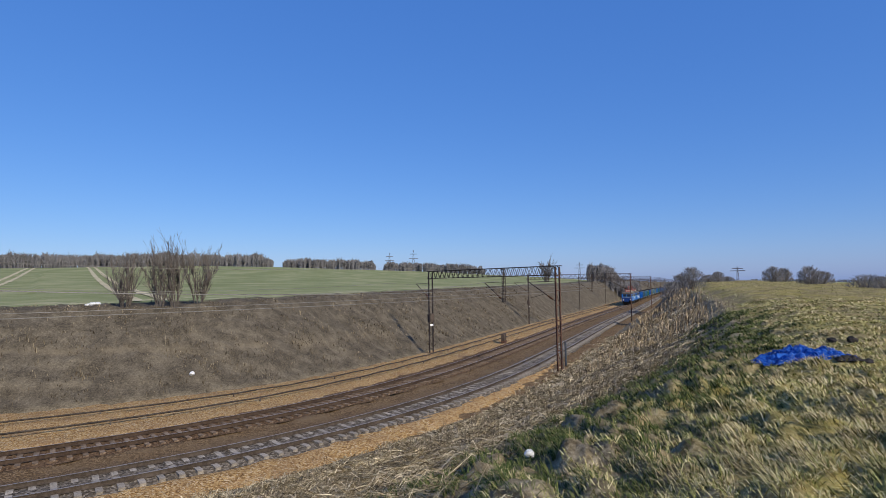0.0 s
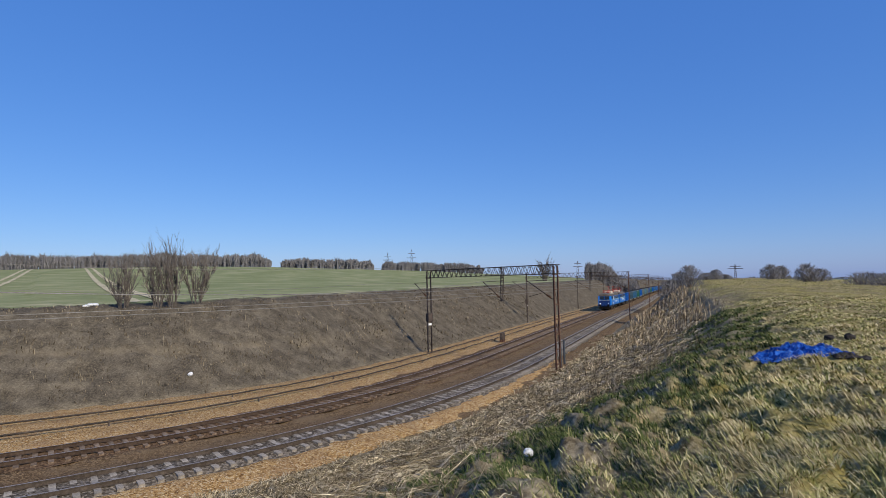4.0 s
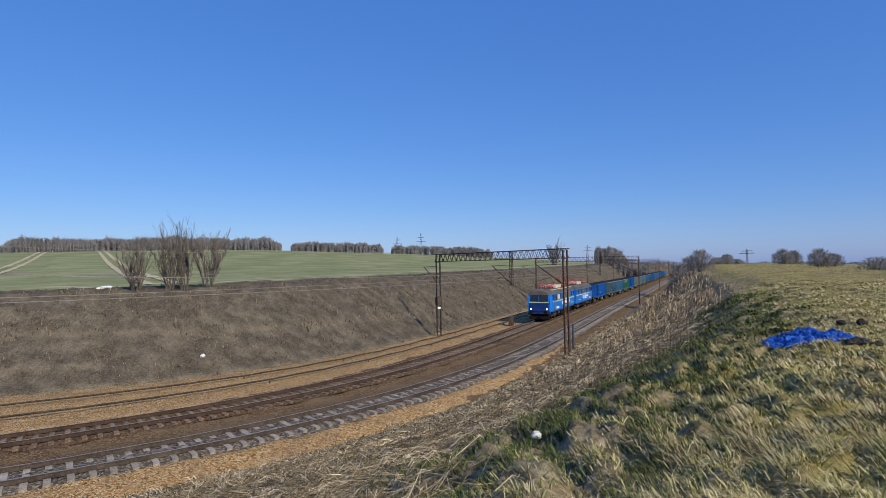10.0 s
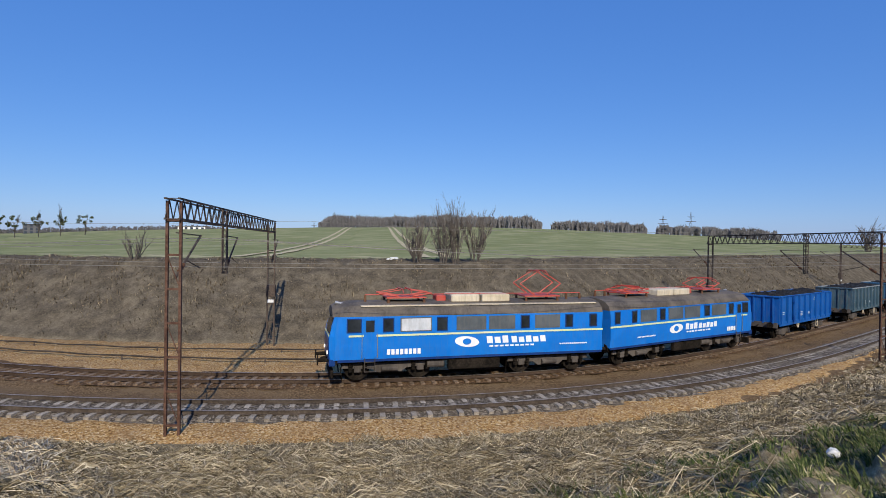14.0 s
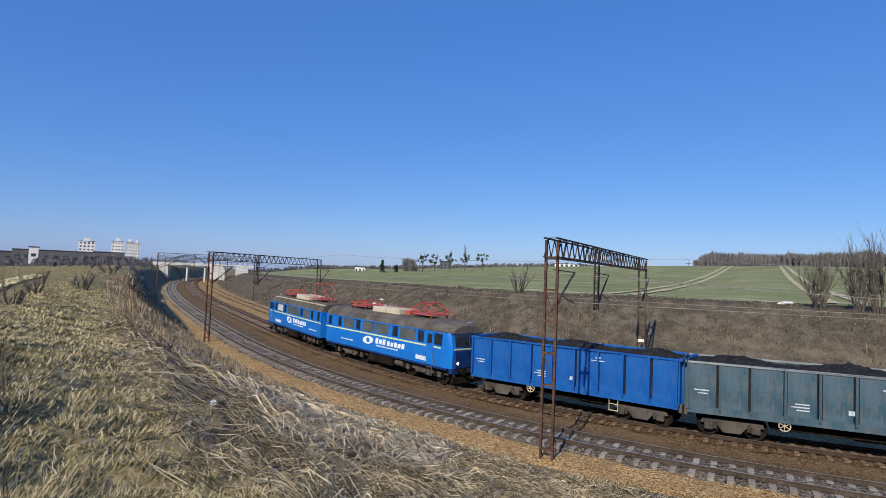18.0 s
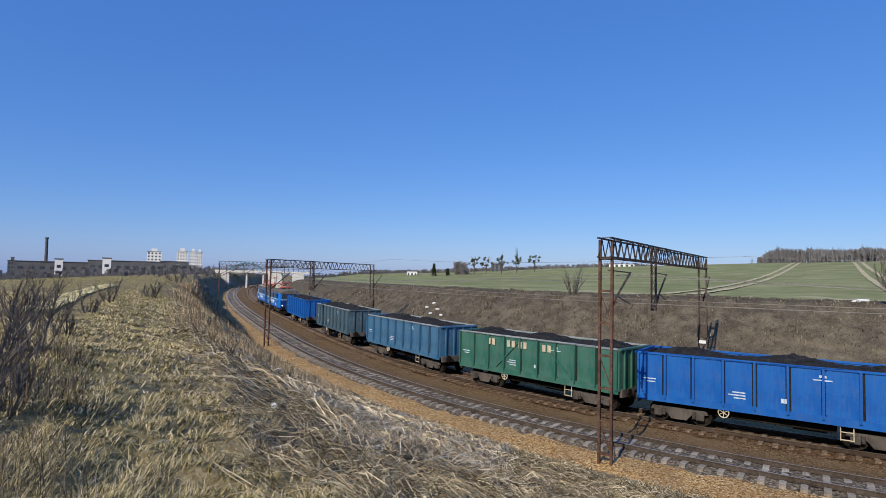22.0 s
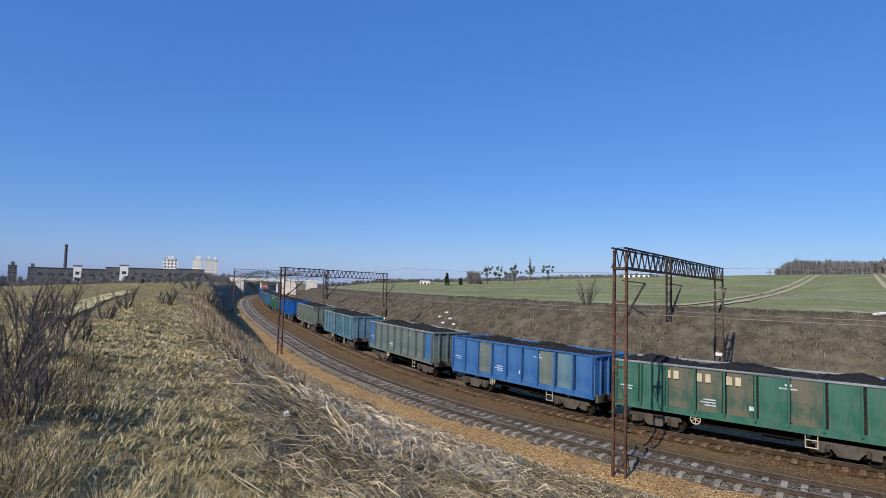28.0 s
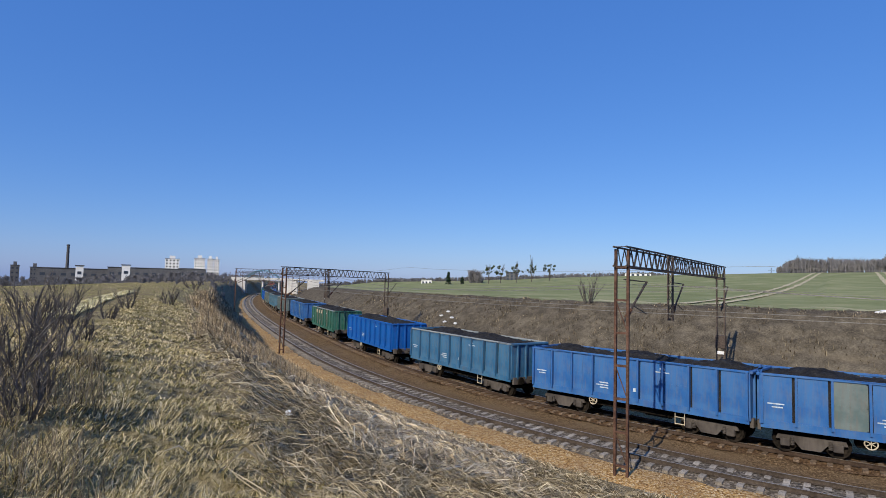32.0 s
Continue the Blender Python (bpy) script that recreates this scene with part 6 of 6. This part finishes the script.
for k, az in enumerate((64.95, 63.75, 62.2, 60.7, 58.95)):
    x, y = polar(az, 300)
    h = (10.5, 9.4, 10.0, 10.2, 8.6)[k]
    t = bare_tree(x, y, h, 5.0, 1, 200 + k, "tall leafless tree hung with round mistletoe clumps", depth=3, twig=0.07, group="mistletoe trees")
    rng = np.random.RandomState(k)
    for q in range(12):
        V = leaf_ball(rng, np.array([rng.normal(0, 1.5), rng.normal(0, 1.5), h * rng.uniform(0.5, 0.98)]), rng.uniform(0.45, 0.85), 60, 0.2)
        part("mistletoe", from_arrays("mistletoe", V, np.arange(len(V)).reshape(-1, 3)), M_MISTLE, t, "round mistletoe clump")
for az, r, h in ((69.0, 300, 6.6), (67.6, 305, 3.6)):
    x, y = polar(az, r)
    t = thing("conifer", "dark green conifer at the far edge of the field", "tree", pose(x, y, land(x, y)), "conifers")
    part("trunk", tubed((0, 0, -0.3), (0, 0, h * 0.95), 0.2, 0.04), M_BARK, t)
    rng = np.random.RandomState(int(h))
    V = []
    for q in range(700):
        zz = h * rng.uniform(0.08, 1.0)
        a, rr = rng.uniform(0, 6.28), (h - zz) * 0.24 * math.sqrt(rng.uniform(0.1, 1)) + 0.1
        c = np.array([math.cos(a) * rr, math.sin(a) * rr, zz])
        for _k in range(3):
            V.append(c + rng.normal(0, 0.3, 3))
    part("crown", from_arrays("crown", V, np.arange(len(V)).reshape(-1, 3)), M_NEEDLE, t)


# ---- litter and small things ----
M_TARP = surf("blue_tarpaulin", (0.006, 0.03, 0.15), (0.012, 0.075, 0.34), (0.05, 0.17, 0.52), 2.2, 9, 0.4, 0, 0.5, 0.02)
M_CHAR = surf("charred_things", (0.012, 0.011, 0.010), (0.03, 0.027, 0.024), (0.06, 0.05, 0.045), 3, 14, 0.9)
M_RAG = surf("white_rag", (0.5, 0.5, 0.48), (0.68, 0.68, 0.66), (0.8, 0.8, 0.78), 3, 14, 0.8)


def crumpled(name, x, y, w, l, turn, h, material, label, category, seed, n=26):
    """A crumpled sheet on the ground, with folds and an uneven rim."""
    rng = np.random.RandomState(seed)
    u = np.linspace(-1, 1, n)
    U, Vv = np.meshgrid(u, u, indexing="ij")
    rr = np.hypot(U, Vv)
    ang = np.arctan2(Vv, U)
    rim = 0.82 + 0.1 * np.sin(ang * 3 + seed) + 0.08 * np.sin(ang * 7)
    f = np.where(rr > 0, np.maximum(abs(U), abs(Vv)) / np.maximum(rr, 1e-6), 1)
    X, Y = U * f * rim * w / 2, Vv * f * rim * l / 2
    fold = abs(lumps(X * 4 + seed, Y * 4, 1.9, seed)) * 0.5 + abs(lumps(X * 4, Y * 4 + seed, 0.9, seed + 1)) * 0.5
    Z = h * fold * (1 - 0.7 * np.clip(np.maximum(abs(U), abs(Vv)), 0, 1) ** 3) + 0.02
    c, s = math.cos(turn), math.sin(turn)
    GX, GY = x + X * c - Y * s, y + X * s + Y * c
    GZ = ground_z(GX.ravel(), GY.ravel()) + 0.06 + 0.5 * relief(GX.ravel(), GY.ravel()) + Z.ravel()
    V = np.column_stack([GX.ravel(), GY.ravel(), GZ])
    i, j = np.meshgrid(np.arange(n - 1), np.arange(n - 1), indexing="ij")
    i, j = i.ravel(), j.ravel()
    q = np.stack([i * n + j, (i + 1) * n + j, (i + 1) * n + j + 1, i * n + j + 1], 1)
    me = from_arrays(name, V, q)
    ob = part(name, me, material)
    so = ob.modifiers.new("thickness", "SOLIDIFY")
    so.thickness = 0.012
    return tagged(ob, label, category)


crumpled("tarpaulin", 7.45, 12.2, 3.6, 1.7, radians(80), 0.15, M_TARP, "crumpled bright blue plastic tarpaulin lying on turf", "tarpaulin", 3, 40)
crumpled("charred_rag", 7.3, 10.3, 0.8, 0.7, radians(30), 0.09, M_CHAR, "scorched dark sheeting at the end of a tarpaulin", "sheeting", 5)


def lump(name, x, y, size, material, label, category, seed, z=None, sub=2, flat=0.7):
    bm = bmesh.new()
    bmesh.ops.create_icosphere(bm, subdivisions=sub, radius=1.0)
    rng = random.Random(seed)
    ox = rng.uniform(0, 50)
    for v in bm.verts:
        k = 1 + 0.35 * noise.noise(v.co * 1.7 + Vector((ox, 0, 0)))
        v.co = Vector((v.co.x * size * k, v.co.y * size * k * 0.8, v.co.z * size * k * flat))
    ob = part(name, bm, material, m=pose(x, y, (land(x, y) if z is None else z) + size * flat * 0.6, 0, 0, rng.uniform(0, 360)))
    return tagged(ob, label, category)


lump("charred_log", 9.45, 14.0, 0.12, M_CHAR, "small charred lump of wood on turf", "log", 1)
lump("charred_log", 9.7, 13.65, 0.12, M_CHAR, "small charred lump of wood on turf", "log", 2)
lump("litter_bag", 1.1, 7.72, 0.08, M_RAG, "pale crumpled litter bag in dry straw", "litter", 3, land(1.1, 7.72) + 0.06)
lump("litter_bag", -10.65, 1.07, 0.085, M_WHITE, "round white litter bag in dry grass", "litter", 4, land(-10.65, 1.07) + 0.06, flat=0.95)
lump("litter_bag", -17.37, 39.23, 0.22, M_RAG, "pale rag on the dark slope", "litter", 5)
for k in range(3):
    ax, ay = on_ray(31.4 + 0.35 * k, -20.6)
    lump("pale_stone", ax, ay, 0.3, M_RAG, "pale broken stone on the brink of the cutting", "stone", 6 + k, flat=0.4)
for k in range(5):
    ax, ay = on_ray(68.2 + 0.35 * k, -16.0 - 0.7 * (k % 3))
    lump("pale_stone", ax, ay, 0.28, M_RAG, "pale broken stone on the far slope", "stone", 16 + k, flat=0.5)


def trackside():
    # signal box on the far shoulder, two posts by the portal, short post on the town side
    x, y, h = on_line(-49.0, -7.7)
    b = thing("relay_boxes", "two dark relay boxes on a low rusty frame beside ballast", "relay box", pose(x, y, float(rail_z(-49)) - 0.35, 0, 0, math.degrees(h)))
    part("frame", boxed(-0.55, 0.55, -0.2, 0.2, -0.1, 0.3, 0.02), M_RUST, b)
    for k in (-0.28, 0.28):
        part("box", boxed(k - 0.2, k + 0.2, -0.18, 0.18, 0.3, 1.05, 0.03), M_STEEL, b)
    for az in (-11.5, -11.85):
        (x, y), h = on_ray(az, 2.5, 58), 0.0
        p = thing("marker_post", "slim dark grey steel post beside the track", "post", pose(x, y, land(x, y), 0, 0, math.degrees(h)), "marker posts")
        part("shaft", tubed((0, 0, -0.2), (0, 0, 2.1), 0.09, None, 10), M_POST, p)
        part("cap", tubed((0, 0, 2.1), (0, 0, 2.16), 0.1, 0.06, 10), M_STEEL, p)
    x, y, h = on_line(73, -13.5)
    p = thing("marker_post", "small white trackside marker post", "post", pose(x, y, land(x, y), 0, 0, math.degrees(h)), "marker posts")
    part("shaft", boxed(-0.1, 0.1, -0.1, 0.1, -0.2, 1.3, 0.02), M_WHITE, p)
    for k, s in enumerate((88,)):
        x, y, h = on_line(s, 3.1)
        p = thing("signal_cabinet", "grey trackside cabinet beside ballast", "cabinet", pose(x, y, land(x, y), 0, 0, math.degrees(h)), "cabinets")
        part("cabinet", boxed(-0.35, 0.35, -0.25, 0.25, -0.1, 1.1, 0.03), M_CONC, p)
        part("roof", boxed(-0.4, 0.4, -0.3, 0.3, 1.25, 1.32), M_STEEL, p)


M_POST = surf("grey_blue_post", (0.035, 0.04, 0.046), (0.06, 0.068, 0.078), (0.10, 0.11, 0.125), 2, 9, 0.6)
trackside()


# ---- the town, the bridges and the pylons ----
M_PLASTER = surf("pale_plaster", (0.70, 0.69, 0.66), (0.78, 0.77, 0.74), (0.84, 0.83, 0.80), 0.3, 3, 0.85)
M_GREYB = surf("grey_plaster", (0.085, 0.085, 0.09), (0.12, 0.12, 0.125), (0.17, 0.17, 0.17), 0.3, 3, 0.85)
M_ROOFB = surf("dark_roofing", (0.06, 0.06, 0.065), (0.09, 0.09, 0.095), (0.13, 0.13, 0.13), 0.3, 3, 0.85)
M_WIN = surf("far_window", (0.03, 0.04, 0.055), (0.05, 0.06, 0.08), (0.08, 0.10, 0.12), 0.5, 3, 0.25, 0, 0)
M_CONCB = surf("bridge_concrete", (0.48, 0.46, 0.42), (0.6, 0.58, 0.53), (0.7, 0.68, 0.63), 0.4, 4, 0.9)
M_ARCH = surf("arch_blue_steel", (0.10, 0.22, 0.30), (0.14, 0.28, 0.37), (0.2, 0.34, 0.43), 0.5, 4, 0.6)


def block(az, r, w, dpt, h, floors, bays, label, wall, z=None, roof_h=0.8):
    """A building with its rows of windows, facing the line of sight."""
    x, y = polar(az, r)
    b = thing("apartment_building" if floors > 3 else "low_building", label, "building", pose(x, y, (land(x, y) if z is None else z) - 1.0, 0, 0, az), "town buildings")
    part("wall", boxed(-w / 2, w / 2, 0, dpt, 0, h), wall, b)
    rf = part("roof", boxed(-w / 2 - 0.3, w / 2 + 0.3, -0.3, dpt + 0.3, h, h + roof_h * 0.4, 0.05), M_ROOFB, b)
    if floors > 3:
        part("lift_housing", boxed(-w * 0.2, w * 0.2, dpt * 0.3, dpt * 0.7, h + roof_h * 0.4, h + 3), wall, rf)
    me = mesh_of("window", boxed(-0.25 * w / bays, 0.25 * w / bays, -0.08, 0.02, 0.8, 2.1))
    fh = h / floors
    for i in range(bays):
        for f in range(floors):
            part("window", me, M_WIN, b, m=pose(-w / 2 + (i + 0.5) * w / bays, 0, f * fh, 0, 0, 0))
    return b


block(95.1, 560, 11.5, 12, 25, 9, 4, "tall white apartment block beyond bare bushes", M_PLASTER)
block(92.8, 560, 9.0, 12, 25.5, 9, 4, "tall white apartment block beyond bare bushes", M_PLASTER)
block(91.9, 540, 5.0, 12, 24, 9, 3, "tall white apartment block beyond bare bushes", M_PLASTER)
block(91.35, 560, 4.8, 12, 24.5, 9, 3, "tall white apartment block beyond bare bushes", M_PLASTER)
block(97.2, 330, 34, 10, 8.8, 2, 9, "long low grey building before the town", M_GREYB)
block(102.6, 340, 30, 10, 8.8, 2, 7, "long low grey building before the town", M_GREYB)
block(93.4, 345, 14, 10, 8.4, 2, 4, "low grey building before the town", M_GREYB)
block(98.75, 300, 3.4, 8, 9.6, 2, 1, "small white gabled building", M_PLASTER)
block(102.2, 300, 3.0, 8, 9.2, 2, 1, "small white gabled building", M_PLASTER)
block(105.3, 560, 6, 12, 17, 5, 3, "grey apartment block on the skyline", M_GREYB)
block(106.6, 580, 6, 12, 19, 5, 2, "grey apartment block on the skyline", M_GREYB)
block(71.2, 330, 6, 6, 3.2, 1, 3, "low white house at the far edge of the field", M_PLASTER)
block(50.6, 345, 14, 6, 2.4, 1, 5, "long low white shed beyond the field's crest", M_PLASTER)
block(62.65, 345, 7, 6, 5.4, 3, 3, "grey building behind mistletoe trees", M_GREYB)

x, y = polar(103.1, 420)
ch = thing("chimney", "tall dark factory chimney on the skyline", "chimney", pose(x, y, land(x, y)))
part("shaft", tubed((0, 0, 0), (0, 0, 25), 1.0, 0.75, 14), M_ROOFB, ch)
part("rim", tubed((0, 0, 24.2), (0, 0, 25.2), 0.95, 0.95, 14), M_ROOFB, ch)


def road_bridge(s, zd):
    """A road bridge over the line, with pale abutments, piers and railing."""
    x, y, h = on_line(s, -5.0)
    b = thing("road_bridge", "pale concrete road bridge across the railway", "bridge", pose(x, y, 0, 0, 0, math.degrees(h) + 90))
    part("deck", boxed(-21, 12, -4, 4, zd - 0.8, zd, 0.05), M_CONCB, b)
    for x0, x1 in ((-19, -14.5), (9.0, 12)):
        part("abutment", boxed(x0, x1, -4.2, 4.2, -1.0, zd - 0.8, 0.05), M_CONCB, b, "pale concrete abutment")
    for px in (2.6, -3.6, -10.5):
        for py in (-2.8, 0, 2.8):
            part("pier", tubed((px, py, -1), (px, py, zd - 0.8), 0.4, None, 10), M_CONCB, b)
    for py in (-3.9, 3.9):
        rl = part("railing", boxed(-21, 12, py - 0.04, py + 0.04, zd + 1.0, zd + 1.08), M_STEEL, b)
        me = mesh_of("baluster", boxed(-0.04, 0.04, -0.03, 0.03, zd, zd + 1.0))
        for k in range(17):
            part("baluster", me, M_STEEL, rl, m=pose(-21 + 2 * k, py, 0))


def arch_bridge(s, zd):
    x, y, h = on_line(s, 2.0)
    b = thing("arch_bridge", "blue steel tied-arch bridge behind a road bridge", "bridge", pose(x, y, 0, 0, 0, math.degrees(h) + 90))
    part("deck", boxed(-14, 14, -4, 4, zd - 0.8, zd, 0.05), M_CONCB, b)
    for px in (-14, 10):
        part("abutment", boxed(px - 2, px + 4, -4.2, 4.2, -1, zd - 0.8), M_CONCB, b)
    for py in (-3.8, 3.8):
        u = np.linspace(-1, 1, 17)
        a = part("arch", sweep(np.column_stack([u * 7.6, u * 0 + py, zd + 3.5 * (1 - u * u)]), 0.32, 6), M_ARCH, b, "blue-green steel arch")
        for k in range(1, 12):
            u = -1 + k / 6
            part("hanger", tubed((u * 7.6, py, zd), (u * 7.6, py, zd + 3.5 * (1 - u * u)), 0.07, None, 5), M_ARCH, a)


road_bridge(230, 7.2)
arch_bridge(280, 7.6)


def pylon(az, r, h, label="distant lattice power pylon on the skyline"):
    x, y = polar(az, r)
    p = thing("power_pylon", label, "pylon", pose(x, y, land(x, y), 0, 0, az), "pylons")
    w = h * 0.08
    bm = bmesh.new()
    for sx in (-1, 1):
        for sy in (-1, 1):
            tube(bm, (sx * w, sy * w, -2), (sx * 0.3, sy * 0.3, h), 0.22, 0.12, 4)
    for k in range(8):
        z0, z1 = h * k / 8, h * (k + 1) / 8
        f0, f1 = w * (1 - k / 8) + 0.3 * k / 8, w * (1 - (k + 1) / 8) + 0.3 * (k + 1) / 8
        for sy in (-1, 1):
            tube(bm, (-f0, sy * f0, z0), (f1, sy * f1, z1), 0.12, None, 3, False)
            tube(bm, (f0, sy * f0, z0), (-f1, sy * f1, z1), 0.12, None, 3, False)
    part("tower", bm, M_STEEL, p)
    for z, l in ((h * 0.72, 5.5), (h * 0.86, 4.0)):
        part("cross_arm", boxed(-l, l, -0.25, 0.25, z, z + 0.5), M_STEEL, p)


pylon(5.5, 700, 34)
pylon(3.1, 700, 38)
pylon(-13.4, 700, 26)
pylon(-27.3, 520, 13)
pylon(39.5, 900, 30)


# ---- what moves: the train, along the farther track ----
def motions():
    for ob, back, turned in LOCOS:
        walk(ob, vehicle_rows(back, 4.2, turned))
    for ob, back in TRAIN:
        walk(ob, vehicle_rows(back, 4.5))


motions()
